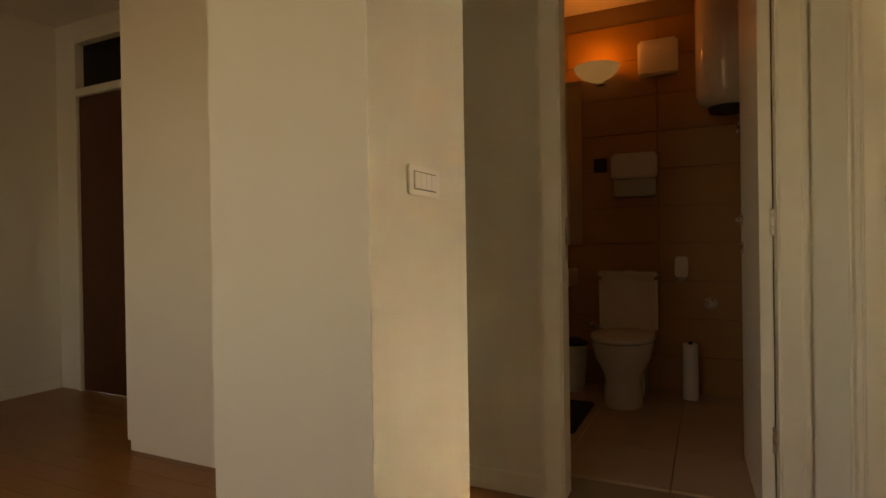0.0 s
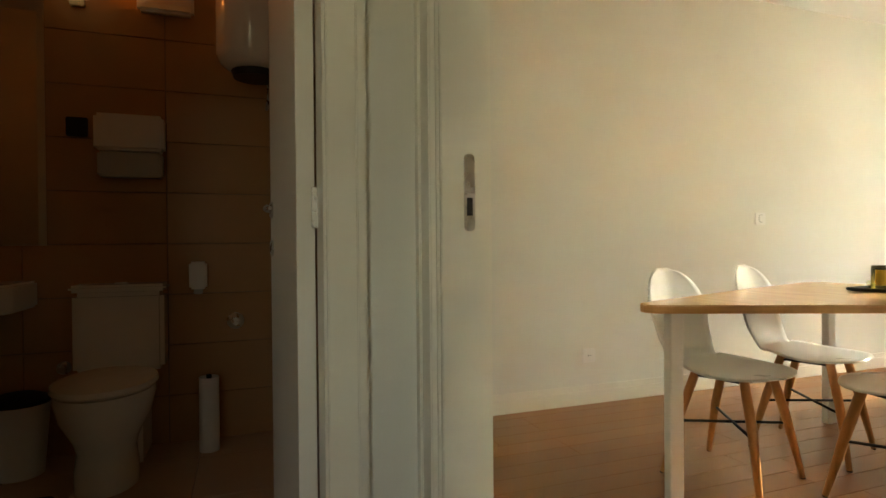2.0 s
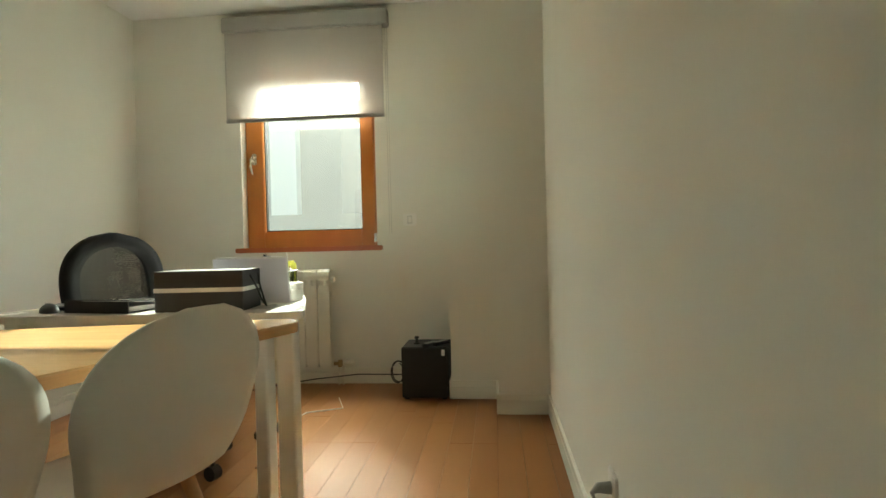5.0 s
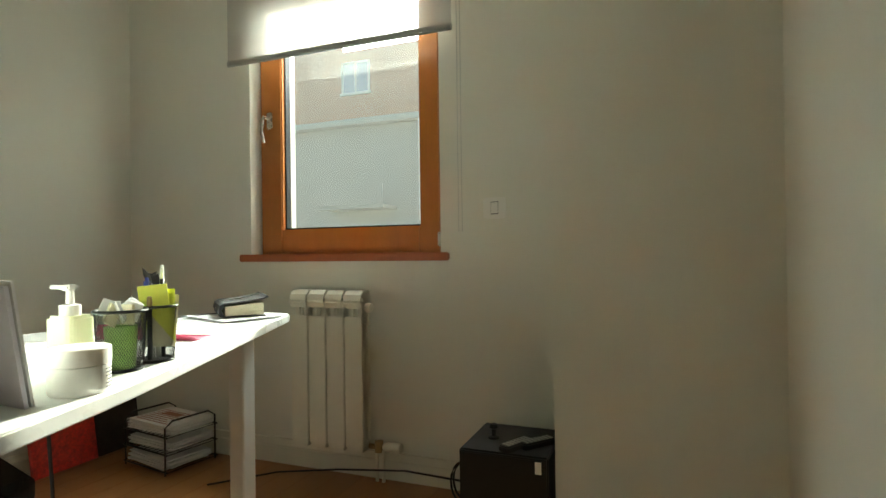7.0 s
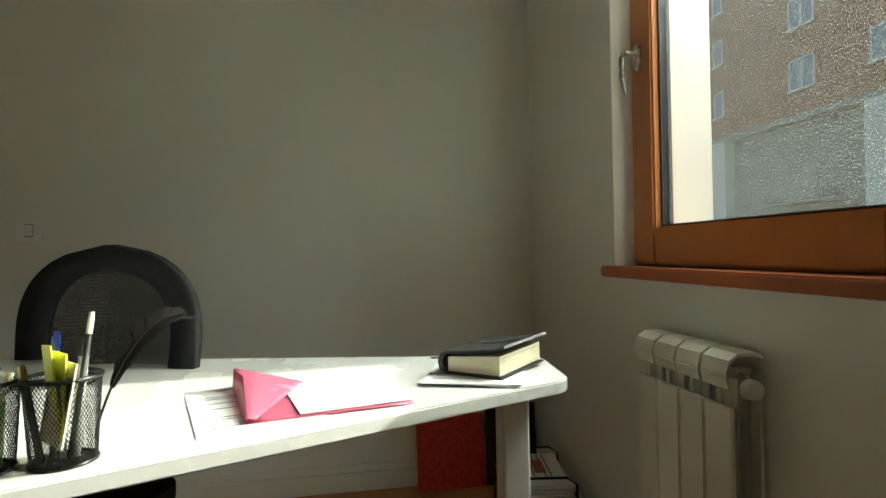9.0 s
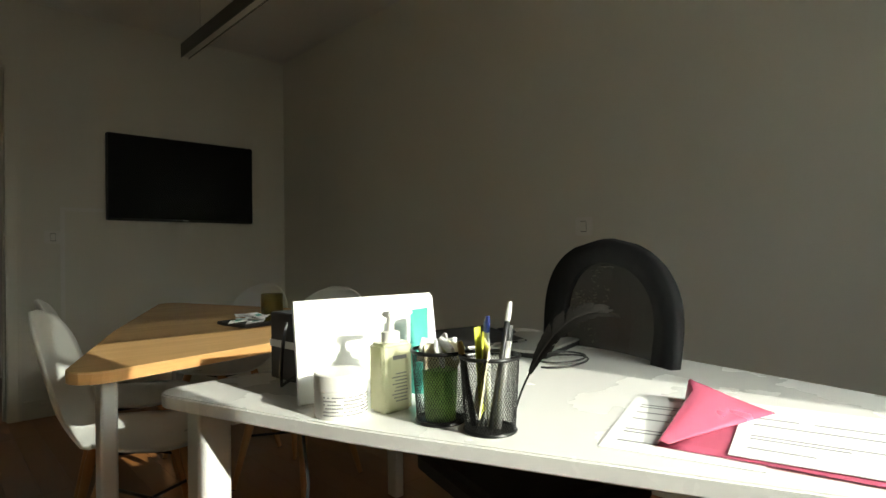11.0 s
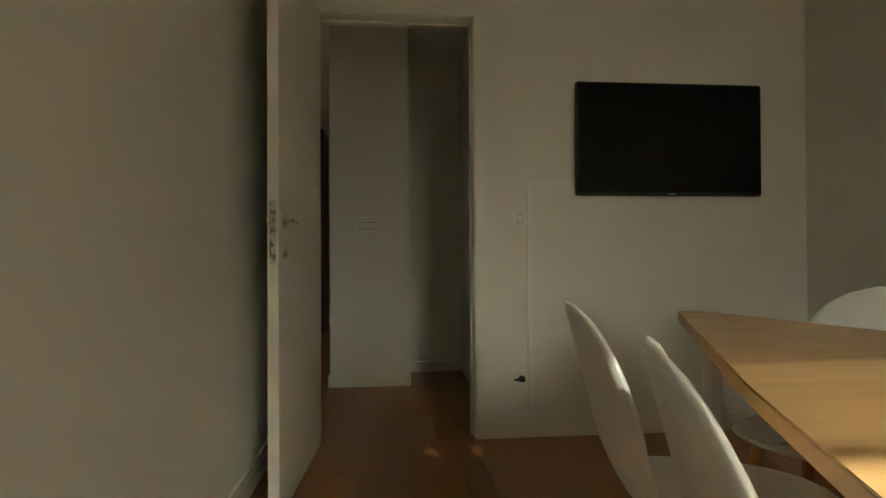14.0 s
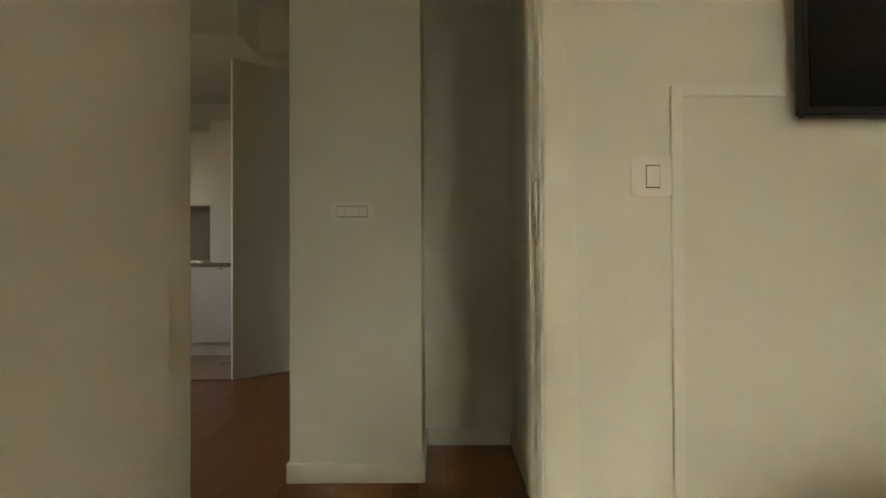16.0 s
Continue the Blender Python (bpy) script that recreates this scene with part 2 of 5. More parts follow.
def add_box(bm, lo, hi, turn=None):
    c = [(a + b) / 2 for a, b in zip(lo, hi)]
    s = [abs(b - a) for a, b in zip(lo, hi)]
    mtx = Matrix.Translation(c) @ Matrix.Diagonal((*s, 1))
    bmesh.ops.create_cube(bm, size=1, matrix=(turn @ mtx) if turn else mtx)


def box(name, lo, hi, m, parent=None, bevel=0.0, turn=None):
    bm = bmesh.new()
    add_box(bm, lo, hi, turn)
    return finish(name, bm, m, parent, bevel=bevel)


def boxes(name, pairs, m, parent=None, bevel=0.0):
    bm = bmesh.new()
    for lo, hi in pairs:
        add_box(bm, lo, hi)
    return finish(name, bm, m, parent, bevel=bevel)


def lathe(name, prof, m, parent=None, seg=32, at=(0, 0, 0), scale=(1, 1)):
    """Turns (radius, z) pairs round the z axis."""
    bm = bmesh.new()
    rings = []
    for r, z in prof:
        rings.append([bm.verts.new((at[0] + scale[0] * r * math.cos(2 * math.pi * i / seg), at[1] + scale[1] * r * math.sin(2 * math.pi * i / seg), at[2] + z)) for i in range(seg)])
    for a, b in zip(rings, rings[1:]):
        for i in range(seg):
            bm.faces.new((a[i], a[(i + 1) % seg], b[(i + 1) % seg], b[i]))
    for end in (rings[0], rings[-1]):
        bm.faces.new(end)
    return finish(name, bm, m, parent, smooth=True)


def add_tube(bm, pts, radius, seg=8):
    """A round bar through the points; radius is one number or a list."""
    pts = [Vector(p) for p in pts]
    rad = radius if isinstance(radius, (list, tuple)) else [radius] * len(pts)
    rings = []
    for i, p in enumerate(pts):
        d = (pts[min(i + 1, len(pts) - 1)] - pts[max(i - 1, 0)]).normalized()
        u = d.cross(Vector((0, 0, 1)) if abs(d.z) < 0.9 else Vector((1, 0, 0))).normalized()
        v = d.cross(u)
        rings.append([bm.verts.new(p + rad[i] * (u * math.cos(2 * math.pi * k / seg) + v * math.sin(2 * math.pi * k / seg))) for k in range(seg)])
    for a, b in zip(rings, rings[1:]):
        for k in range(seg):
            bm.faces.new((a[k], a[(k + 1) % seg], b[(k + 1) % seg], b[k]))
    bm.faces.new(rings[0])
    bm.faces.new(rings[-1])


def tube(name, pts, radius, m, parent=None, seg=8):
    bm = bmesh.new()
    add_tube(bm, pts, radius, seg)
    return finish(name, bm, m, parent, smooth=True)


def rounded(poly, radii, seg=8):
    """The outline of a polygon with rounded corners."""
    out, n = [], len(poly)
    for i in range(n):
        p, a, b = Vector(poly[i]), Vector(poly[i - 1]), Vector(poly[(i + 1) % n])
        u, v = (a - p).normalized(), (b - p).normalized()
        half = math.acos(max(-1, min(1, u.dot(v)))) / 2
        d = radii[i] / math.tan(half)
        c = p + (u + v).normalized() * (radii[i] / math.sin(half))
        s, e = p + u * d - c, p + v * d - c
        for k in range(seg + 1):
            w = s.lerp(e, k / seg)
            out.append(c + w.normalized() * radii[i])
    return out


def prism(name, outline, z0, z1, m, parent=None, bevel=0.0):
    bm = bmesh.new()
    f = bm.faces.new([bm.verts.new((p[0], p[1], z0)) for p in outline])
    r = bmesh.ops.extrude_face_region(bm, geom=[f])
    bmesh.ops.translate(bm, vec=(0, 0, z1 - z0), verts=[v for v in r["geom"] if isinstance(v, bmesh.types.BMVert)])
    return finish(name, bm, m, parent, bevel=bevel)


def thing(name, x, y, z, turn, label, category, group=""):
    ob = new(name)
    ob.matrix_world = pose(x, y, z, 0, 0, turn)
    ob.empty_display_size = 0.1
    return tagged(ob, label, category, group)


def text(name, words, m, parent, at, size, rot=(90, 0, 0), depth=0.0006):
    cu = bpy.data.curves.new(name, "FONT")
    cu.body, cu.size, cu.extrude, cu.align_x = words, size, depth, "CENTER"
    tmp = new(name, cu)
    me = bpy.data.meshes.new_from_object(tmp.evaluated_get(bpy.context.evaluated_depsgraph_get()))
    bpy.data.objects.remove(tmp)
    me.materials.clear()
    me.materials.append(M[m])
    ob = new(name, me)
    ob.parent = parent
    ob.matrix_local = pose(*at, *rot)
    return ob


def structure(ob, label):
    return tagged(ob, label, kind="structure")


# ---- office shell ----
XL, YW, CEIL = -2.85, 4.945, 2.62
structure(boxes("wall_west", [((XL - 0.15, -0.1, 0), (XL, YW + 0.35, CEIL))], "wall"), "plain off-white painted side wall")
structure(boxes("wall_east", [((0, 0, 0), (0.12, YW + 0.35, CEIL)), ((-0.285, 4.262, 0), (0.06, YW + 0.3, CEIL)), ((-0.575, 4.565, 0), (-0.20, YW + 0.28, CEIL))], "wall"), "off-white painted side wall with stepped corner shaft")
WX0, WX1, WZ0, WZ1 = -2.065, -1.10, 0.935, 2.24
structure(boxes("wall_north", [((XL, YW, 0), (WX0, YW + 0.35, CEIL)), ((WX1, YW, 0), (-0.10, YW + 0.35, CEIL)),
                               ((WX0, YW, 0), (WX1, YW + 0.35, WZ0)), ((WX0, YW, WZ1), (WX1, YW + 0.35, CEIL))], "wall"), "off-white painted wall round the window")
DX0, DX1, DZ = -1.0, -0.205, 2.18
structure(boxes("wall_south", [((XL, -0.1, 0), (DX0 - 0.03, 0, CEIL)), ((DX0 - 0.03, -0.1, DZ + 0.03), (DX1 + 0.03, 0, CEIL)), ((DX1 + 0.03, -0.1, 0), (2.9, 0, CEIL))], "wall"), "off-white painted wall with the doorway and television")
structure(box("ceiling", (-3.3, -5.0, CEIL), (3.2, YW + 0.35, CEIL + 0.12), "ceiling"), "plain white painted ceiling")
structure(box("floor", (-1.62, -5.0, -0.1), (3.2, 0.0, -0.016), "joint"), "orange-brown wooden strip floor of the hall")
floor_office = structure(box("floor_office", (XL, 0.0, -0.1), (0.0, YW, -0.016), "joint"), "orange-brown wooden strip floor")
floor_hall = bpy.data.objects["floor"]

# skirting
sk = [((XL, 0.0, 0), (XL + 0.013, YW, 0.080)), ((XL, YW - 0.013, 0), (-0.577, YW, 0.080)), ((XL, 0, 0), (-1.085, 0.013, 0.080)),
      ((-0.013, 0, 0), (0, 4.262, 0.080)), ((-0.285, 4.249, 0), (-0.013, 4.262, 0.080)), ((-0.298, 4.249, 0), (-0.285, 4.565, 0.080)),
      ((-0.575, 4.552, 0), (-0.298, 4.565, 0.080)), ((-0.588, 4.552, 0), (-0.575, YW - 0.013, 0.080))]
structure(boxes("baseboard_cap", [((a[0], a[1], 0.083), (b[0] - 0.004 if b[0] - a[0] < 0.02 and a[0] < -1 else b[0], b[1] - 0.004 if b[1] - a[1] < 0.02 and a[1] < 1 else b[1], 0.114)) for a, b in sk], "trim"), "thin white cap of the baseboard")
structure(boxes("baseboard", sk, "trim", bevel=0.003), "white wooden baseboard along the office walls")

# door lining and casings, office
structure(boxes("door_frame_office", [((DX0 - 0.028, -0.102, 0), (DX0, 0.004, DZ)), ((DX1, -0.102, 0), (DX1 + 0.028, 0.004, DZ)), ((DX0 - 0.028, -0.102, DZ), (DX1 + 0.028, 0.004, DZ + 0.028)),
                                      ((DX0, -0.098, 0), (DX0 + 0.012, -0.06, DZ)), ((DX0, -0.098, DZ - 0.012), (DX1, -0.06, DZ))], "trim", bevel=0.002), "white lacquered door lining with a stop")
def casing(name, x0, x1, zt, y, s, w=0.075):
    return structure(boxes(name, [((x0 - w, y, 0), (x0 - 0.006, y + s * 0.016, zt + w)), ((x1 + 0.006, y, 0), (x1 + w, y + s * 0.016, zt + w)), ((x0 - 0.006, y, zt + 0.006), (x1 + 0.006, y + s * 0.016, zt + w)),
                                  ((x0 - w, y, 0), (x0 - w + 0.018, y + s * 0.021, zt + w)), ((x1 + w - 0.018, y, 0), (x1 + w, y + s * 0.021, zt + w))], "trim", bevel=0.003), "white moulded door casing")
casing("trim_office", DX0, DX1, DZ, 0.0, 1)
casing("trim_hall", DX0, DX1, DZ, -0.1, -1)
strike = thing("strike_plate", DX0 + 0.001, -0.036, 1.07, 0, "brushed steel strike plate on the door lining", "strike plate")
prism("plate", [(p[0], p[1]) for p in rounded([(-0.011, -0.075), (0.011, -0.075), (0.011, 0.075), (-0.011, 0.075)], [0.009] * 4)], 0, 0.003, "chrome", strike).matrix_local = Matrix.Rotation(radians(90), 4, "Y") @ Matrix.Rotation(radians(90), 4, "Z")
box("latch_hole", (0.003, -0.006, -0.045), (0.0036, 0.006, -0.01), "black", strike)


def door_leaf(name, x, y, turn, w, h, label, lever_side=1):
    d = thing(name, x, y, 0.008, turn, label, "door")
    box("leaf", (0, -0.02, 0), (w, 0.02, h), "doorwhite", d, bevel=0.002)
    for s in (1, -1):
        hd = lathe("rosette", [(0.0, 0), (0.026, 0), (0.026, 0.006), (0.02, 0.009), (0, 0.009)], "chrome", d, 24)
        hd.matrix_local = pose(w - 0.075, s * 0.02, 1.075, -90 * s)
        ke = lathe("keyhole_plate", [(0.0, 0), (0.026, 0), (0.026, 0.006), (0.02, 0.008), (0, 0.008)], "chrome", d, 24)
        ke.matrix_local = pose(w - 0.075, s * 0.02, 0.955, -90 * s)
        tube("handle", [(w - 0.075, s * 0.024, 1.075), (w - 0.075, s * 0.036, 1.075), (w - 0.09, s * 0.042, 1.077), (w - 0.14, s * 0.042, 1.079), (w - 0.20, s * 0.038, 1.073)], [0.009, 0.0085, 0.009, 0.0085, 0.006], "chrome", d, 10)
        box("keyhole", (w - 0.079, s * 0.027, 0.942), (w - 0.071, s * 0.0285, 0.968), "black", d)
    prism("lock_plate", rounded([(-0.011, -0.115), (0.011, -0.115), (0.011, 0.115), (-0.011, 0.115)], [0.0105] * 4), 0, 0.003, "chrome", d).matrix_local = Matrix.Translation((w, 0, 1.03)) @ Matrix.Rotation(radians(90), 4, "Y") @ Matrix.Rotation(radians(90), 4, "Z")
    box("latch", (w + 0.002, -0.006, 1.055), (w + 0.008, 0.006, 1.085), "chrome", d)
    for z in (0.25, 1.0, 1.85):
        box("hinge", (-0.012, -0.03, z), (0.004, -0.012, z + 0.09), "chrome", d, 0.002)
    return d


door_leaf("door_leaf", -0.198, 0.025, 86.5, 0.80, 2.16, "open white lacquered door with steel lever handle")

# window
win = thing("window", 0, 5.01, 0, 0, "varnished brown wooden window with spotted glass", "window")
win["kind"] = "structure"
GX0, GX1, GZ0, GZ1 = -1.925, -1.215, 1.075, 2.12
boxes("frame", [((WX0, 0.01, WZ0), (WX0 + 0.055, 0.075, WZ1)), ((WX1 - 0.055, 0.01, WZ0), (WX1, 0.075, WZ1)), ((WX0, 0.01, WZ0), (WX1, 0.075, WZ0 + 0.06)), ((WX0, 0.01, WZ1 - 0.06), (WX1, 0.075, WZ1))], "winwood", win, 0.004)
boxes("sash", [((WX0 + 0.022, -0.012, WZ0 + 0.03), (GX0, 0.055, WZ1 - 0.03)), ((GX1, -0.012, WZ0 + 0.03), (WX1 - 0.022, 0.055, WZ1 - 0.03)), ((GX0, -0.012, WZ0 + 0.03), (GX1, 0.055, GZ0)), ((GX0, -0.012, GZ1), (GX1, 0.055, WZ1 - 0.03))], "winwood", win, 0.006)
boxes("seal", [((GX0, 0.012, GZ0), (GX0 + 0.007, 0.05, GZ1)), ((GX1 - 0.007, 0.012, GZ0), (GX1, 0.05, GZ1)), ((GX0 + 0.007, 0.012, GZ0), (GX1 - 0.007, 0.05, GZ0 + 0.007))], "black", win)
pane = box("pane", (GX0 + 0.004, 0.026, GZ0 + 0.004), (GX1 - 0.004, 0.032, GZ1 - 0.004), "glass", win)
pane.visible_shadow = False
bm = bmesh.new()
bm.faces.new([bm.verts.new(v) for v in ((GX0 + 0.01, 0.037, GZ0 + 0.01), (GX1 - 0.01, 0.037, GZ0 + 0.01), (GX1 - 0.01, 0.037, GZ1), (GX0 + 0.01, 0.037, GZ1))])
spots = finish("dried_rain", bm, "spots", win)
spots.visible_shadow = False
wh = boxes("handle_plate", [((WX0 + 0.06, -0.024, 1.555), (WX0 + 0.092, -0.012, 1.635))], "chrome", win, 0.005)
tube("handle", [(WX0 + 0.076, -0.02, 1.605), (WX0 + 0.076, -0.06, 1.605), (WX0 + 0.072, -0.066, 1.59), (WX0 + 0.066, -0.064, 1.53), (WX0 + 0.078, -0.06, 1.48)], [0.008, 0.008, 0.009, 0.008, 0.006], "chrome", win, 10)
boxes("hinge", [((WX1 - 0.03, -0.026, z), (WX1 - 0.012, -0.010, z + 0.06)) for z in (WZ0 + 0.05, WZ1 - 0.15)], "chrome", win, 0.003)
structure(box("window_sill", (-2.118, 4.920, 0.926), (-1.062, 5.02, 0.960), "sillwood", bevel=0.005), "reddish-brown wooden window sill board")

# outside
structure(boxes("ground", [((-300, 5.26, -4.2), (300, 600, -4.0))], "asphalt"), "grey asphalt ground outside")
fac = thing("apartment_building", 0, 25.5, -4.0, 0, "brown brick apartment building with white-framed windows", "building")
FX0, FX1, BAND, ROOF = -62.0, -7.2, 11.25, 32.0
box("wall", (FX0, 0, BAND), (FX1, 11, ROOF), "brick", fac)
box("plinth_wall", (FX0, 0.5, 0), (FX1, 11, BAND), "render", fac)
box("parapet", (FX0 - 0.1, -0.12, ROOF), (FX1 + 0.1, 11.1, ROOF + 0.25), "exterior", fac)
box("floor_band", (FX0, -0.04, BAND - 0.28), (FX1, 0.5, BAND), "render", fac)
box("garden_wall", (FX0, -1.2, 0), (FX1 + 2, -0.95, 6.3), "render", fac)


def far_window(x, z, w, h, panes):
    boxes("window_frame", [((x - w / 2, -0.05, z - h / 2), (x - w / 2 + 0.09, 0.02, z + h / 2)), ((x + w / 2 - 0.09, -0.05, z - h / 2), (x + w / 2, 0.02, z + h / 2)),
                           ((x - w / 2, -0.05, z + h / 2 - 0.09), (x + w / 2, 0.02, z + h / 2)), ((x - w / 2 - 0.06, -0.12, z - h / 2 - 0.06), (x + w / 2 + 0.06, 0.02, z - h / 2 + 0.05))]
          + [((x - w / 2 + w * k / panes - 0.05, -0.05, z - h / 2), (x - w / 2 + w * k / panes + 0.05, 0.02, z + h / 2)) for k in range(1, panes)], "exterior", fac)
    for k in range(panes):
        box("window_pane", (x - w / 2 + w * k / panes + 0.05, -0.015, z - h / 2 + 0.05), (x - w / 2 + w * (k + 1) / panes - 0.05, -0.004, z + h / 2 - 0.09), "farpane", fac)


for i in range(5):
    xw = -52.7 + 9.8 * i
    for j in range(6):
        far_window(xw, 13.15 + 2.95 * j, 1.5, 1.5, 2)
        far_window(xw + 3.9, 13.15 + 2.95 * j, 0.85, 1.45, 1)
    box("pier", (xw + 3.2, -0.1, 0), (xw + 4.4, 0.5, BAND - 0.28), "exterior", fac)
    boxes("balcony", [((xw - 1.6, -0.95, 7.1), (xw + 1.8, -0.88, 8.0)), ((xw - 1.6, -0.88, 6.95), (xw + 1.8, 0.5, 7.1))], "render", fac)
low = thing("low_house", 2.0, 30.0, -4.0, 0, "low pale rendered house with a flat roof", "building")
box("wall", (-7.5, 0, 0), (26, 9, 7.0), "exterior", low)
box("roof", (-7.7, -0.3, 7.0), (26.2, 9.2, 7.25), "render", low)
for i in range(8):
    box("window_pane", (-6.5 + 3.9 * i, -0.03, 4.2), (-5.2 + 3.9 * i, 0.02, 5.6), "farpane", low)

# roller blind
bl = thing("roller_blind", -1.57, YW, 0, 0, "grey roller blind half lowered over the window", "blind")
boxes("cassette", [((-0.572, -0.095, 2.455), (0.590, -0.002, 2.56))], "grey", bl, 0.008)
bm = bmesh.new()
vs = [[bm.verts.new((-0.56 + 1.115 * i / 20, -0.070 + 0.004 * math.sin(i * 0.9) * (1 - j / 6), 1.855 + 0.61 * j / 6)) for i in range(21)] for j in range(7)]
for j in range(6):
    for i in range(20):
        bm.faces.new((vs[j][i], vs[j][i + 1], vs[j + 1][i + 1], vs[j + 1][i]))
finish("cloth", bm, "blind", bl, smooth=True)
box("bottom_bar", (-0.562, -0.077, 1.833), (0.557, -0.063, 1.860), "grey", bl, 0.004)
bm = bmesh.new()
for k in range(150):
    z = 2.46 - k * 0.0095
    for dx in (0.0, 0.014):
        bmesh.ops.create_icosphere(bm, subdivisions=1, radius=0.0028, matrix=Matrix.Translation((0.568 + dx, -0.05, z)))
tagged(finish("bead_chain", bm, "grey", bl), kind="stuff")

# ---- radiator ----
ra = thing("radiator", -1.60, 4.906, 0.025, 0, "white aluminium column radiator with valve under the window", "radiator")
for i in range(4):
    x = -0.178 + i * 0.09
    boxes("section", [((x, -0.05, 0.12), (x + 0.086, -0.040, 0.668)), ((x + 0.008, -0.026, 0.13), (x + 0.078, -0.020, 0.725)), ((x + 0.008, -0.006, 0.13), (x + 0.078, 0.0, 0.73)), ((x + 0.036, -0.048, 0.668), (x + 0.046, -0.036, 0.72)), ((x + 0.034, -0.036, 0.13), (x + 0.05, 0.03, 0.74)), ((x + 0.004, 0.022, 0.14), (x + 0.08, 0.03, 0.73)),
                      ((x + 0.004, -0.046, 0.10), (x + 0.08, 0.025, 0.14))], "rad", ra, 0.004)
    bm = bmesh.new()
    pr = [(-0.052, 0.712), (-0.058, 0.735), (-0.05, 0.762), (-0.03, 0.775), (0.01, 0.777), (0.028, 0.77)]
    a = [[bm.verts.new((x + 0.001 + dx, p[0], p[1] + dz)) for p in pr] for dx, dz in ((0, 0), (0.082, 0), (0.082, -0.008), (0, -0.008))]
    for q in range(4):
        for k in range(5):
            bm.faces.new((a[q][k], a[q][k + 1], a[(q + 1) % 4][k + 1], a[(q + 1) % 4][k]))
    bm.faces.new([a[q][0] for q in range(4)])
    bm.faces.new([a[q][5] for q in range(4)])
    finish("top_fin", bm, "rad", ra)
cap = lathe("end_cap", [(0, 0), (0.02, 0), (0.02, 0.02), (0.016, 0.024), (0, 0.024)], "rad", ra, 20)
cap.matrix_local = pose(0.178, -0.01, 0.705, 0, 90, 0)
tube("valve_stem", [(0.18, 0.0, 0.12), (0.24, 0.0, 0.12)], 0.012, "brass", ra)
tube("valve_body", [(0.225, 0, 0.10), (0.225, 0, 0.145)], 0.018, "brass", ra, 12)
tube("thermostat_head", [(0.245, -0.0, 0.125), (0.262, 0, 0.125), (0.325, 0, 0.125), (0.33, 0, 0.125)], [0.012, 0.02, 0.022, 0.017], "rad", ra, 14)
for dx in (0.215, 0.245):
    tube("pipe", [(dx, 0.0, 0.11), (dx, 0.0, -0.024)], 0.008, "rad", ra)

# ---- television and wiring ----
tv = thing("television", -2.04, 0.0, 1.555, 0, "black flat television mounted on the wall", "television")
box("wall_mount", (-0.2, 0.0, -0.15), (0.2, 0.026, 0.15), "blackmetal", tv)
box("casing", (-0.508, 0.026, -0.297), (0.508, 0.062, 0.297), "black", tv, 0.006)
box("panel", (-0.498, 0.062, -0.28), (0.498, 0.065, 0.288), "screen", tv)
box("maker_mark", (-0.02, 0.062, -0.292), (0.02, 0.0645, -0.286), "grey", tv)
tr = thing("cable_trunking", -1.293, 0, 0, 0, "white plastic cable trunking on the wall", "trunking")
boxes("channel", [((-0.012, 0, 0.086), (0.012, 0.012, 1.336)), ((-0.235, 0.001, 1.312), (-0.013, 0.0115, 1.336))], "switch", tr, 0.0015)


def switch_plate(name, m, label, w=0.092, h=0.084, rockers=1, kind="switch"):
    """Plate in its own x-z plane, facing -y."""
    s = new(name)
    s.matrix_world = m
    tagged(s, label, "light switch" if kind == "switch" else "socket")
    o = prism("plate", rounded([(-w / 2, -h / 2), (w / 2, -h / 2), (w / 2, h / 2), (-w / 2, h / 2)], [0.012] * 4), 0, 0.008, "switch", s, 0.002)
    o.matrix_local = Matrix.Rotation(radians(90), 4, "X")
    if kind == "switch":
        hw = (w - 0.055) / 2 if rockers > 1 else 0.014
        iw = 2 * hw / rockers
        box("gap", (-hw - 0.001, -0.0084, -0.0245), (hw + 0.001, -0.006, 0.0250), "black", s)
        for i in range(rockers):
            x = -hw + i * iw
            box("rocker", (x + 0.0004, -0.0115, -0.022), (x + iw - 0.0004, -0.007, 0.0228), "switch", s, 0.001)
    else:
        well = prism("socket_well", [(0.021 * math.cos(i * math.pi / 12), 0.021 * math.sin(i * math.pi / 12)) for i in range(24)], 0.008, 0.0095, "pump", s)
        well.matrix_local = Matrix.Rotation(radians(90), 4, "X")
        boxes("pin_hole", [((-0.011, -0.0102, -0.003), (-0.006, -0.009, 0.003)), ((0.006, -0.0102, -0.003), (0.011, -0.009, 0.003))], "black", s)
    return s


switch_plate("light_switch", pose(-1.241, 0, 1.141, 0, 0, 180), "white light switch beside the door")
sp = switch_plate("wall_socket", pose(-1.245, 0, 0.307, 0, 0, 180), "white wall socket with a black plug", kind="socket")
tube("plug", [(0, -0.008, 0), (0, -0.03, 0), (-0.012, -0.037, -0.001), (-0.045, -0.03, 0)], [0.017, 0.016, 0.009, 0.004], "black", sp, 10)
switch_plate("light_switch", pose(XL, 2.897, 1.128, 0, 0, 90), "white light switch on the side wall")
switch_plate("wall_socket", pose(XL, 1.507, 0.292, 0, 0, 90), "white wall socket above the baseboard", kind="socket")
switch_plate("light_switch", pose(-0.868, YW, 1.131, 0, 0, 0), "white light switch beside the window")
switch_plate("light_switch", pose(-0.402, -1.212, 1.166, 0, 0, 180), "wide white switch panel with four rockers", 0.185, 0.082, 4)
so = switch_plate("wall_socket", pose(0, 2.57, 0.34, 0, 0, -90), "white wall socket with plug and cable channel", kind="socket")
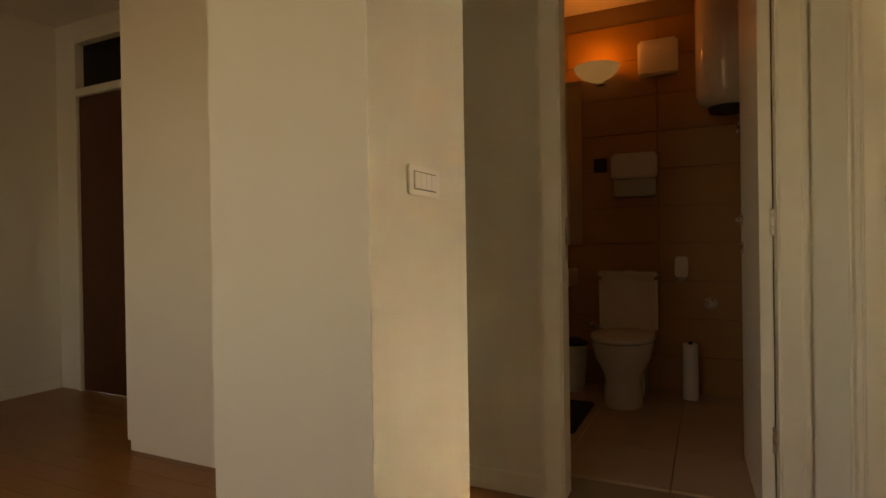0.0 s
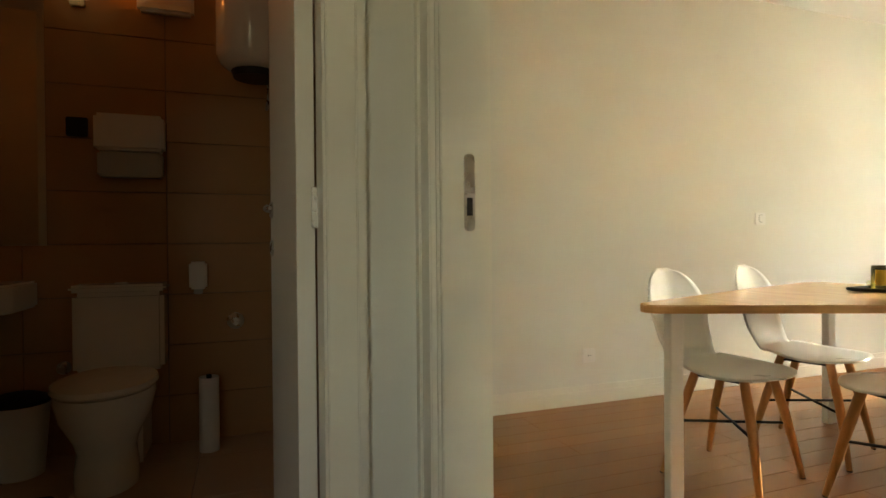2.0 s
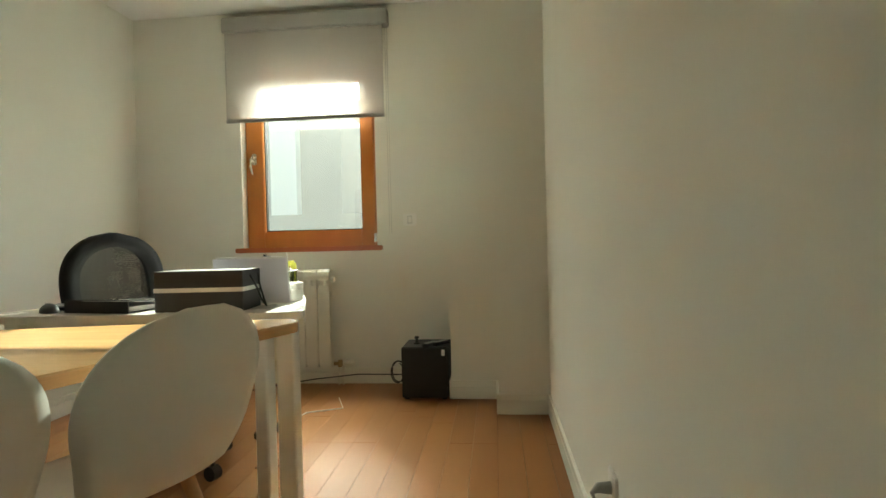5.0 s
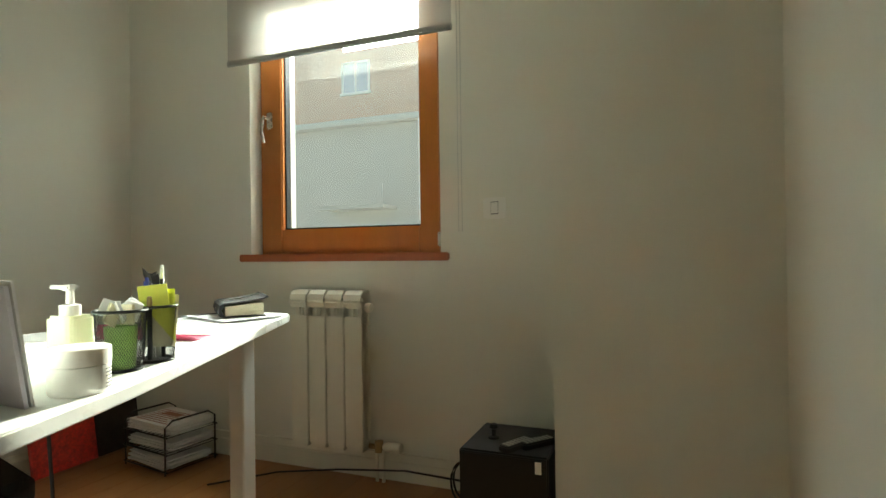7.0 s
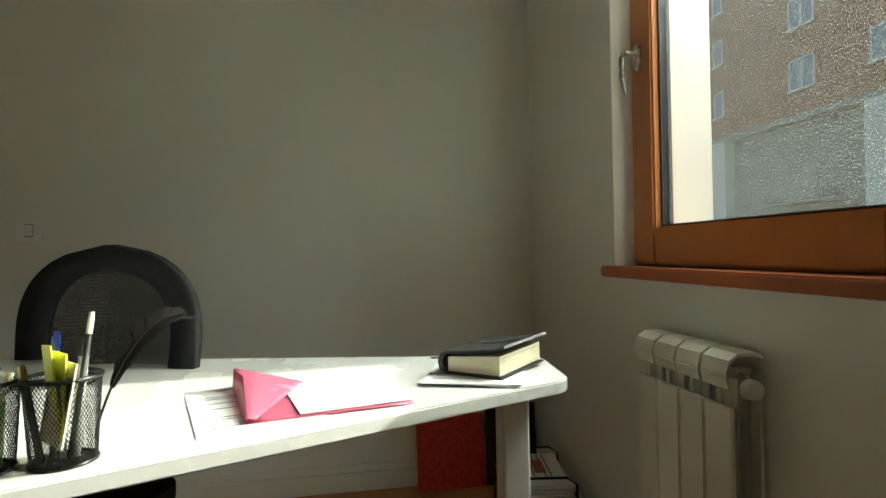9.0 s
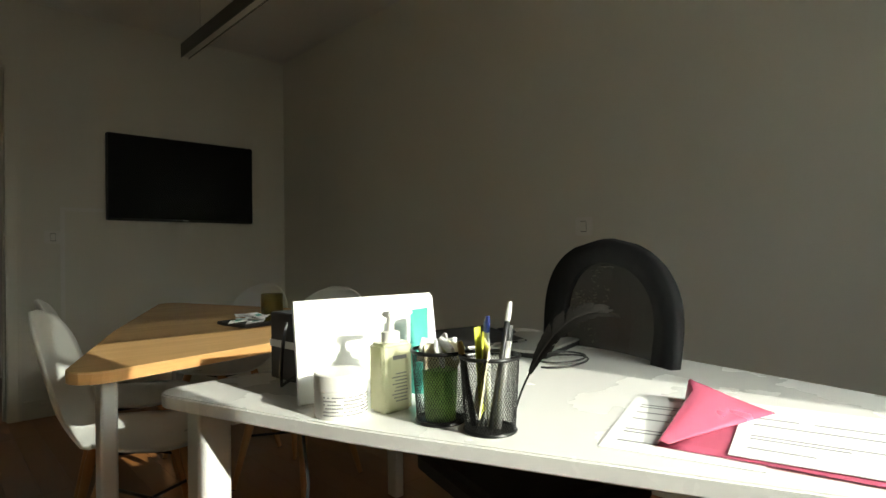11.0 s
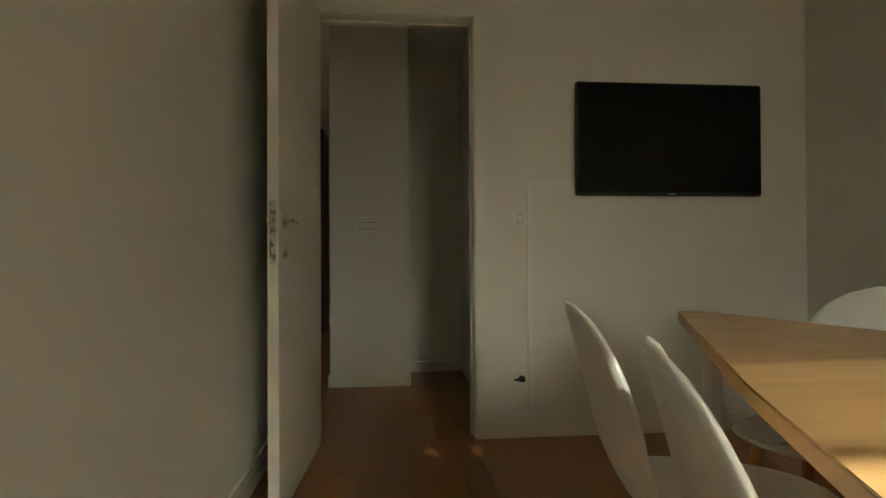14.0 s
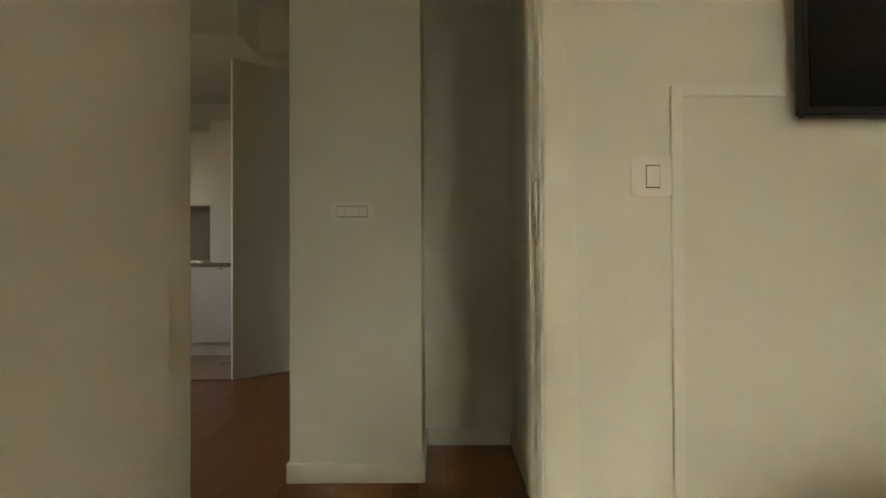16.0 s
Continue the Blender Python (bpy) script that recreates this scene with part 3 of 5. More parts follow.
tube("plug", [(0, -0.008, 0), (0, -0.04, 0), (0.02, -0.06, -0.004), (0.03, -0.05, -0.03), (0.02, -0.01, -0.06)], [0.017, 0.014, 0.006, 0.004, 0.004], "grey", so, 8)
box("channel", (-0.02, -0.012, -0.25), (0.012, -0.0005, -0.045), "switch", so)

# ---- pendant lamp ----
pl = thing("pendant_lamp", -1.68, 2.33, 2.09, 0, "long dark grey linear pendant lamp above the table", "pendant lamp")
boxes("body", [((-0.022, -1.18, 0), (-0.018, 1.18, 0.075)), ((0.018, -1.18, 0), (0.022, 1.18, 0.075)), ((-0.018, -1.18, 0.02), (0.018, 1.18, 0.075))], "lampgrey", pl, 0.001)
box("diffuser", (-0.017, -1.175, 0.006), (0.017, 1.175, 0.019), "diffuser", pl)
for s in (-0.95, 0.95):
    tube("wire", [(0, s, 0.075), (0, s, CEIL - 2.09)], 0.0012, "grey", pl, 6)
    tube("loop", [(-0.0, s - 0.012, 0.075), (0, s - 0.012, 0.09), (0, s, 0.1), (0, s + 0.012, 0.09), (0, s + 0.012, 0.075)], 0.003, "grey", pl, 6)
    tube("ceiling_cup", [(0, s, CEIL - 2.09 - 0.025), (0, s, CEIL - 2.09 - 0.001)], 0.02, "grey", pl, 16)

# ---- meeting table ----
TZ = 0.745
tab = thing("meeting_table", 0, 0, 0, 0, "rounded triangular oak-topped table on white legs", "table")
outl = rounded([Vector(p) for p in ((-1.652, 0.815), (-1.135, 2.02), (-0.835, 2.83), (-2.22, 2.53), (-2.02, 1.86))], [0.06, 1.2, 0.07, 0.07, 1.2], 8)
prism("top", outl, TZ - 0.004, TZ, "tablewood", tab, 0.001)
prism("edge_board", outl, TZ - 0.03, TZ - 0.0045, "tableedge", tab)
for x, y in ((-1.655, 1.06), (-0.965, 2.71), (-2.07, 2.47)):
    prism("leg", rounded([(x - 0.02, y - 0.032), (x + 0.02, y - 0.032), (x + 0.02, y + 0.032), (x - 0.02, y + 0.032)], [0.008] * 4, 3), 0.006, TZ - 0.03, "whitemetal", tab)
    lathe("foot", [(0, 0), (0.017, 0), (0.017, 0.006), (0, 0.006)], "chrome", tab, 14, (x, y, 0))

# ---- chairs ----
def shell_point(u, v):
    """u from seat front to back top, v across from -1 to 1."""
    if u < 0.5:
        k = u / 0.5
        y, z = 0.225 - 0.385 * k, 0.452 - 0.022 * math.sin(k * math.pi) + 0.006 * k
    else:
        k = (u - 0.5) / 0.5
        a = min(1, k / 0.35)
        y = -0.16 - 0.085 * math.sin(a * math.pi / 2) - 0.075 * max(0, (k - 0.2) / 0.8)
        z = 0.458 + 0.06 * (1 - math.cos(a * math.pi / 2)) + 0.335 * max(0, k - 0.1) / 0.9
    if u < 0.5:
        k = u / 0.5
        w = 0.225 * math.sqrt(max(0, 1 - ((0.52 - k) / 0.53) ** 2)) if k < 0.52 else 0.225 - 0.075 * ((k - 0.52) / 0.48) ** 2
    else:
        k = (u - 0.5) / 0.5
        w = 0.15 + 0.072 * math.sin(min(1, k / 0.5) * math.pi / 2) if k < 0.5 else 0.222 * math.sqrt(max(0, 1 - ((k - 0.5) / 0.505) ** 2.2))
    x = w * v
    lift = (v * v) * w / 0.22
    if u < 0.5:
        z += 0.022 * lift * (0.35 + u)
    else:
        y += 0.05 * lift * (1 - 0.3 * (u - 0.5))
    return (x, y, z)


def chair(x, y, turn):
    c = thing("dining_chair", x, y, 0, turn, "white egg-shaped plastic shell chair on wooden legs", "chair", "chairs round the meeting table")
    bm = bmesh.new()
    nu, nv = 36, 14
    gr = [[bm.verts.new(shell_point(0.002 + 0.996 * i / nu, -1 + 2 * j / nv)) for j in range(nv + 1)] for i in range(nu + 1)]
    for i in range(nu):
        for j in range(nv):
            bm.faces.new((gr[i][j], gr[i][j + 1], gr[i + 1][j + 1], gr[i + 1][j]))
    sh = finish("shell", bm, "shell", c, smooth=True)
    so_ = sh.modifiers.new("thick", "SOLIDIFY")
    so_.thickness, so_.offset = 0.009, 0
    for sx in (-1, 1):
        for fy, ty in ((0.19, 0.10), (-0.20, -0.09)):
            tube("leg", [(sx * 0.12, ty, 0.438), (sx * 0.15, (fy + ty) / 2, 0.25), (sx * 0.195, fy, 0.004)], [0.018, 0.019, 0.011], "legwood", c, 10)
            tube("foot", [(sx * 0.195, fy, 0.0), (sx * 0.195, fy, 0.006)], 0.010, "black", c, 8)
    tube("brace", [(-0.155, 0.145, 0.225), (0.155, -0.145, 0.225)], 0.006, "blackmetal", c)
    tube("brace", [(0.155, 0.145, 0.225), (-0.155, -0.145, 0.225)], 0.006, "blackmetal", c)
    boxes("under_frame", [((-0.13, 0.09, 0.418), (0.13, 0.11, 0.427)), ((-0.13, -0.10, 0.418), (0.13, -0.08, 0.427)), ((-0.13, -0.08, 0.418), (-0.11, 0.09, 0.427)), ((0.11, -0.08, 0.418), (0.13, 0.09, 0.427))], "blackmetal", c)
    return c


def facing(dx, dy):
    return math.degrees(math.atan2(-dx, dy))


first = chair(-1.255, 1.77, facing(-0.98, 0.2))
for x, y, dx, dy in ((-1.17, 2.33, -0.94, 0.34), (-1.75, 1.45, 0.95, 0.30), (-1.85, 2.05, 0.93, 0.35)):
    copy_thing(first, pose(x, y, 0, 0, 0, facing(dx, dy)))

# ---- desk ----
DZT = 0.735
dk = thing("desk", 0, 0, 0, 0, "white laminate desk with a curved front on white legs", "desk")
outd = rounded([Vector(p) for p in ((-0.965, 3.05), (-1.13, 3.55), (-1.57, 4.585), (-1.85, 4.615), (-2.12, 3.40), (-2.27, 3.0))], [0.05, 3.0, 0.07, 0.08, 1.0, 0.05], 8)
prism("top", outd, DZT - 0.028, DZT, "desk", dk, 0.003)
for x, y in ((-1.06, 3.14), (-1.735, 4.50), (-2.12, 3.12)):
    prism("leg", rounded([(x - 0.034, y - 0.034), (x + 0.034, y - 0.034), (x + 0.034, y + 0.034), (x - 0.034, y + 0.034)], [0.008] * 4, 3), 0.006, DZT - 0.028, "whitemetal", dk)
    lathe("foot", [(0, 0), (0.02, 0), (0.02, 0.006), (0, 0.006)], "chrome", dk, 14, (x, y, 0))
boxes("cross_beam", [((-2.09, 3.12, 0.66), (-1.1, 3.16, 0.70))], "whitemetal", dk)

# ---- office chair ----
oc = thing("office_chair", -1.98, 3.50, 0, -106, "black swivel office chair with a mesh back", "chair")
bm = bmesh.new()
def back_pt(k, v, inner=1.0):
    w = 0.268 * (1 - 0.14 * (1 - k)) * (1 - max(0, (k - 0.50) / 0.50) ** 2.6) ** 0.5 * inner if k < 0.999 else 0.02
    return (w * v, -0.02 - 0.06 * k + 0.05 * v * v - 0.02 * math.sin(k * 3.1), 0.50 + 0.55 * k)
n = 30
outer = [back_pt(i / n, -1) for i in range(n + 1)] + [back_pt(1 - i / n, 1) for i in range(n + 1)]
cen = Vector((0, -0.05, 0.76))
oi_, ii_ = [], []
for p in outer:
    oi_.append(Vector(p))
    q = cen + (Vector(p) - cen) * 0.71
    q.z = cen.z + (p[2] - cen.z) * 0.79
    q.y = p[1] - 0.012
    ii_.append(q)
fv = [bm.verts.new(p) for p in oi_]
iv = [bm.verts.new(p) for p in ii_]
for i in range(len(fv)):
    j = (i + 1) % len(fv)
    bm.faces.new((fv[i], fv[j], iv[j], iv[i]))
fr = finish("back_frame", bm, "fabric", oc, smooth=True)
md = fr.modifiers.new("thick", "SOLIDIFY")
md.thickness = 0.028
bm = bmesh.new()
mid = len(ii_) // 2
left_, right_ = ii_[:mid], ii_[mid:][::-1]
rows_ = []
for a, b in zip(left_, right_):
    rows_.append([bm.verts.new(a.lerp(b, k / 8) + Vector((0, -0.03 * math.sin(math.pi * k / 8), 0))) for k in range(9)])
for a, b in zip(rows_, rows_[1:]):
    for k in range(8):
        bm.faces.new((a[k], a[k + 1], b[k + 1], b[k]))
me_ = finish("mesh", bm, "meshback", oc)
bm = bmesh.new()
for k in range(46):
    z = 0.56 + k * 0.0092
    w = 0.166 * math.sqrt(max(0.02, 1 - max(0, (z - 0.76) / 0.235) ** 2.6))
    add_tube(bm, [(-w, -0.05, z), (-w * 0.5, -0.07, z), (0, -0.077, z), (w * 0.5, -0.07, z), (w, -0.05, z)], 0.0008, 4)
tagged(finish("mesh_thread", bm, "fabric", oc), kind="stuff")
prism("seat", rounded([(-0.24, 0.03), (0.24, 0.03), (0.25, 0.47), (-0.25, 0.47)], [0.08] * 4), 0.43, 0.50, "fabric", oc, 0.02)
tube("back_arm", [(0, 0.15, 0.41), (0, -0.08, 0.43), (0, -0.10, 0.56), (0, -0.085, 0.72)], 0.02, "black", oc)
tube("gas_lift", [(0, 0.24, 0.10), (0, 0.24, 0.28), (0, 0.24, 0.281), (0, 0.24, 0.43)], [0.028, 0.028, 0.016, 0.016], "black", oc, 14)
for i in range(5):
    a = 2 * math.pi * i / 5 + 0.3
    ex, ey = 0.28 * math.cos(a), 0.24 + 0.28 * math.sin(a)
    tube("base_arm", [(0, 0.24, 0.12), (ex, ey, 0.075)], [0.025, 0.015], "black", oc)
    tube("castor", [(ex - 0.022, ey, 0.03), (ex + 0.022, ey, 0.03)], 0.03, "black", oc, 14)
    tube("castor_stem", [(ex, ey, 0.03), (ex, ey, 0.08)], 0.008, "blackmetal", oc)

# ---- things on the table ----
ty = thing("serving_tray", -1.61, 2.22, TZ, 8, "dark brown rectangular serving tray on the table", "tray")
prism("base", rounded([(-0.13, -0.085), (0.13, -0.085), (0.13, 0.085), (-0.13, 0.085)], [0.015] * 4), 0, 0.005, "black", ty)
boxes("rim", [((-0.14, -0.095, 0.003), (0.14, -0.084, 0.016)), ((-0.14, 0.084, 0.003), (0.14, 0.095, 0.016)), ((-0.14, -0.084, 0.003), (-0.129, 0.084, 0.016)), ((0.129, -0.084, 0.003), (0.14, 0.084, 0.016))], "black", ty, 0.003)
mg = thing("candle_glass", -1.65, 2.22, TZ + 0.0055, 0, "dark amber glass candle with a gold label on the tray", "candle")
lathe("glass", [(0, 0), (0.041, 0), (0.043, 0.004), (0.043, 0.108), (0.040, 0.108), (0.040, 0.045), (0, 0.045)], "amber", mg, 36)
bm = bmesh.new()
lv = [[bm.verts.new((0.0436 * math.cos(radians(a)), 0.0436 * math.sin(radians(a)), z)) for a in range(-95, -20, 8)] for z in (0.022, 0.09)]
for k in range(len(lv[0]) - 1):
    bm.faces.new((lv[0][k], lv[0][k + 1], lv[1][k + 1], lv[1][k]))
finish("label", bm, "label", mg)
rnd = random.Random(4)
for i in range(9):
    pk = thing("sugar_sachet", -1.55 + rnd.uniform(-0.06, 0.06), 2.22 + rnd.uniform(-0.05, 0.05), TZ + 0.0055, rnd.uniform(0, 180), "small white paper sachet with a green print on the tray", "sachet", "sachets on the tray")
    tlt = Matrix.Translation((0, 0, 0.004 + 0.0035 * i)) @ pose(0, 0, 0, rnd.uniform(-14, 14), rnd.uniform(-14, 14), 0)
    bm = bmesh.new()
    add_box(bm, (-0.034, -0.018, 0), (0.034, 0.018, 0.004), tlt)
    finish("packet", bm, "paper", pk, bevel=0.0015)
    bm = bmesh.new()
    add_box(bm, (-0.012, -0.010, 0.0042), (0.012, 0.010, 0.0046), tlt)
    finish("print", bm, "teal" if i % 2 else "ink", pk)

# ---- things on the desk ----
gbx = thing("gift_bag", -1.385, 3.195, DZT, 4, "dark grey gift bag with white band and ribbon on desk", "gift bag")
box("body", (-0.165, -0.10, 0), (0.165, 0.085, 0.15), "bag", gbx, 0.002)
box("band", (-0.1665, -0.1015, 0.072), (0.1665, 0.0865, 0.088), "paper", gbx)
tube("ribbon", [(0.166, -0.03, 0.13), (0.18, -0.02, 0.10), (0.20, 0.0, 0.03), (0.21, 0.02, 0.006), (0.19, 0.05, 0.03), (0.170, 0.06, 0.09), (0.166, 0.06, 0.13)], 0.004, "ribbon", gbx, 6)
pn = thing("paper_folder", -1.302, 3.385, DZT, -5, "white paper folder with shade tint leaning on gift bag", "folder")
# cover is white card tinted as in shade, the sheet before it plain white
sheet = box("cover", (-0.165, -0.003, 0), (0.165, 0.003, 0.186), "shaded_card", pn)
sheet.matrix_local = pose(0, 0.004, 0.001, 8, 0, 0)
sheet = box("sheet", (-0.155, -0.008, 0.002), (0.167, -0.004, 0.194), "paper", pn)
sheet.matrix_local = pose(0, 0.018, 0.001, 8, 0, 0)
jr = thing("cream_jar", -1.165, 3.475, DZT, 0, "white round cream jar with grey print on the desk", "jar")
lathe("pot", [(0, 0), (0.044, 0), (0.046, 0.004), (0.046, 0.046), (0.044, 0.048), (0, 0.048)], "pump", jr, 36)
lathe("lid", [(0, 0.048), (0.047, 0.048), (0.047, 0.074), (0.045, 0.076), (0, 0.076)], "pump", jr, 36)
bm = bmesh.new()
for k in range(6):
    for a in range(20, 140, 5):
        if rnd.random() < 0.85:
            add_box(bm, (-0.0016, 0, 0), (0.0016, 0.0006, 0.0022), Matrix.Rotation(radians(a - 90), 4, "Z") @ Matrix.Translation((0, 0.0459, 0.008 + 0.006 * k)))
tagged(finish("small_print", bm, "ink", jr), kind="stuff")
bt = thing("soap_bottle", -1.245, 3.515, DZT, 0, "clear pump bottle of pale yellow soap on the desk", "bottle")
prism("body", rounded([(-0.034, -0.026), (0.034, -0.026), (0.034, 0.026), (-0.034, 0.026)], [0.014] * 4, 4), 0, 0.122, "soap", bt, 0.005)
lathe("neck", [(0, 0.122), (0.017, 0.122), (0.017, 0.14), (0.007, 0.142), (0.006, 0.168), (0, 0.168)], "pump", bt, 20)
boxes("pump_head", [((-0.012, -0.012, 0.166), (0.012, 0.012, 0.176)), ((-0.05, -0.007, 0.168), (-0.01, 0.007, 0.175))], "pump", bt, 0.003)
bm = bmesh.new()
for k in range(9):
    add_box(bm, (-0.018 + rnd.random() * 0.004, 0.0262, 0.02 + k * 0.006), (0.018 - rnd.random() * 0.01, 0.0268, 0.022 + k * 0.006))
add_box(bm, (-0.015, 0.0262, 0.094), (0.015, 0.0268, 0.101))
finish("print_bars", bm, "ink", bt)
tu = thing("cream_tube", -1.365, 3.455, DZT, 12, "teal squeeze tube standing on its cap on the desk", "tube")
bm = bmesh.new()
tr_ = []
for k in range(9):
    f = k / 8
    tr_.append([bm.verts.new(((0.022 + 0.008 * f) * math.cos(a), (0.022 * (1 - f) + 0.0015) * math.sin(a), 0.028 + 0.14 * f)) for a in [2 * math.pi * i / 20 for i in range(20)]])
for a, b in zip(tr_, tr_[1:]):
    for i in range(20):
        bm.faces.new((a[i], a[(i + 1) % 20], b[(i + 1) % 20], b[i]))
bm.faces.new(tr_[0])
bm.faces.new(tr_[-1])
finish("squeeze_body", bm, "teal", tu, smooth=True)
lathe("cap", [(0, 0), (0.021, 0), (0.021, 0.028), (0, 0.028)], "teal", tu, 20)


def mesh_cup(x, y):
    c = thing("pen_cup", x, y, DZT, 0, "black wire mesh pen cup on the desk", "pen cup", "pen cups on the desk")
    bm = bmesh.new()
    r0, r1, h, nn = 0.040, 0.047, 0.118, 58
    for s in (1, -1):
        for i in range(nn):
            a = 2 * math.pi * i / nn
            pts = []
            for k in range(7):
                f = k / 6
                r = r0 + (r1 - r0) * f
                b = a + s * f * 1.55
                pts.append((r * math.cos(b), r * math.sin(b), 0.004 + (h - 0.006) * f))
            add_tube(bm, pts, 0.00045, 3)
    tagged(finish("wire_mesh", bm, "blackmetal", c), kind="stuff")
    for r, z, w in ((r0, 0.003, 0.003), (r1, h, 0.0032)):
        tube("ring", [(r * math.cos(2 * math.pi * i / 32), r * math.sin(2 * math.pi * i / 32), z) for i in range(33)], w, "blackmetal", c, 8)
    lathe("bottom", [(0, 0.001), (r0, 0.001), (r0, 0.002), (0, 0.002)], "blackmetal", c, 32)
    return c


mesh_cup(-1.262, 3.628)
copy_thing(bpy.data.objects["pen_cup"], pose(-1.282, 3.722, DZT, 0, 0, 20))
CUPZ = DZT + 0.0025


def stick(name, x, y, dx, dy, length, r, m, tip, label, category):
    p = thing(name, x, y, CUPZ, 0, label, category)
    d = Vector((dx, dy, 1)).normalized() * length
    tube("barrel", [(0, 0, 0.004), d * 0.85], r, m, p, 8)
    tube("tip", [d * 0.85, d * 0.94, d], [r * 1.05, r * 1.05, r * 0.8], tip, p, 8)


stick("pencil", -1.268, 3.735, -0.13, 0.10, 0.205, 0.0042, "black", "paper", "black pencil with a white eraser in the pen cup", "pencil")
stick("pen", -1.272, 3.712, -0.10, 0.0, 0.178, 0.0045, "grey", "blue", "grey ball pen with a blue cap in the pen cup", "pen")
stick("pen", -1.281, 3.722, -0.05, -0.08, 0.17, 0.0045, "paper", "blue", "white ball pen with a blue cap in the pen cup", "pen")
stick("pen", -1.268, 3.70, 0.12, -0.10, 0.14, 0.005, "black", "brass", "black pen with a gold end in the pen cup", "pen")
stick("pen", -1.283, 3.735, -0.18, 0.02, 0.165, 0.007, "grey", "black", "thick grey marker in the pen cup", "marker")
nt = thing("sticky_notes", -1.262, 3.722, CUPZ, 35, "yellow and patterned paper notes in the pen cup", "notes")
for k, (cl, hh, off, tl) in enumerate((("yellow", 0.162, 0.004, 4), ("yellow", 0.152, -0.004, -3), ("cream", 0.142, -0.012, -8))):
    o = box("note", (-0.029, -0.0012, 0.03), (0.029, 0.0012, hh), cl, nt)
    o.matrix_local = pose(0, off, 0, tl, 5 * (k - 1), 8 * k)
gw = thing("wrapped_sweets", -1.262, 3.628, CUPZ, 0, "green lining with white wrapped sachets filling the pen cup", "sachets")
lathe("lining", [(0, 0.001), (0.026, 0.001), (0.030, 0.085), (0.028, 0.085), (0, 0.075)], "green", gw, 20)
for i in range(8):
    o = box("sachet", (-0.016, -0.003, -0.02), (0.016, 0.003, 0.02), "paper" if i % 3 else "cream", gw, 0.001)
    a = i * 0.8
    o.matrix_local = pose(0.02 * math.cos(a), 0.02 * math.sin(a), 0.108 + 0.006 * (i % 3), 20 * (i % 3), 30 * math.sin(a), i * 47)
fe = thing("feather", -1.295, 3.732, CUPZ, 0, "long black feather curving out of the pen cup", "feather")
bm = bmesh.new()
spine = [Vector((-0.01 - 0.17 * k ** 1.3 * 0.75, 0.02 + 0.16 * k ** 1.3 * 0.55, 0.02 + 0.16 * math.sin(k * 1.75))) for k in [i / 40 for i in range(41)]]
add_tube(bm, spine, 0.0018, 5)
edge = {1: [], -1: []}
for i in range(10, 41):
    d = (spine[min(40, i + 1)] - spine[i - 1]).normalized()
    sd = Vector((0.2, 0.3, 0.95)).cross(d).normalized()
    for s in (1, -1):
        edge[s].append(spine[i] + (sd + 0.5 * d) * s * 0.012 * max(0.05, math.sin(math.pi * (i - 9) / 33)) ** 0.5)
for s in (1, -1):
    for k in range(30):
        bm.faces.new([bm.verts.new(v) for v in (spine[10 + k], spine[11 + k], edge[s][k + 1], edge[s][k])])
for i in range(10, 40):
    d = (spine[i + 1] - spine[i]).normalized()
    sd = Vector((0.2, 0.3, 0.95)).cross(d).normalized()
    w = 0.019 * math.sin(math.pi * (i - 8) / 34) ** 0.5
    for s in (1, -1):
        tip = spine[i] + sd * s * w + d * 0.022 + Vector((0, 0, rnd.uniform(-0.005, 0.006)))
        bm.faces.new([bm.verts.new(v) for v in (spine[i], spine[min(40, i + 3)], tip + d * 0.012, tip)])
finish("plume", bm, "feather", fe)

# papers, notebook
def sheet_thing(name, x, y, z, turn, label, category, w=0.21, h=0.297, m="paper", lines=(), th=0.0012):
    p = thing(name, x, y, z, turn, label, category)
    box("sheet", (-w / 2, -h / 2, 0), (w / 2, h / 2, th), m, p)
    if lines:
        boxes("print_bars", [((-w / 2 + a, -h / 2 + b, th), (-w / 2 + a + c, -h / 2 + b + 0.0035, th + 0.0004)) for a, b, c in lines], "ink", p)
    return p


ln_a = [(0.02, 0.25, 0.1), (0.02, 0.235, 0.15), (0.02, 0.20, 0.06), (0.1, 0.20, 0.09), (0.02, 0.16, 0.17), (0.02, 0.10, 0.17), (0.02, 0.085, 0.12), (0.02, 0.04, 0.08)]
sheet_thing("document", -1.508, 3.935, DZT + 0.0005, 108, "white printed form lying on the desk", "paper", lines=ln_a)
sheet_thing("document", -1.585, 4.095, DZT + 0.006, 104, "white printed letter lying on the desk", "paper", lines=ln_a[2:])
pk_ = thing("plastic_folder", -1.42, 3.935, DZT + 0.0024, 12, "crumpled translucent pink plastic folder on the desk", "folder")
bm = bmesh.new()
# back sheet under the papers, its long edge showing
gp = [[bm.verts.new((-0.27 + 0.03 * i, 0.0 + 0.042 * j, 0.0008 + 0.0005 * math.sin(i * 1.7 + j))) for i in range(11)] for j in range(8)]
for j in range(7):
    for i in range(10):
        bm.faces.new((gp[j][i], gp[j][i + 1], gp[j + 1][i + 1], gp[j + 1][i]))
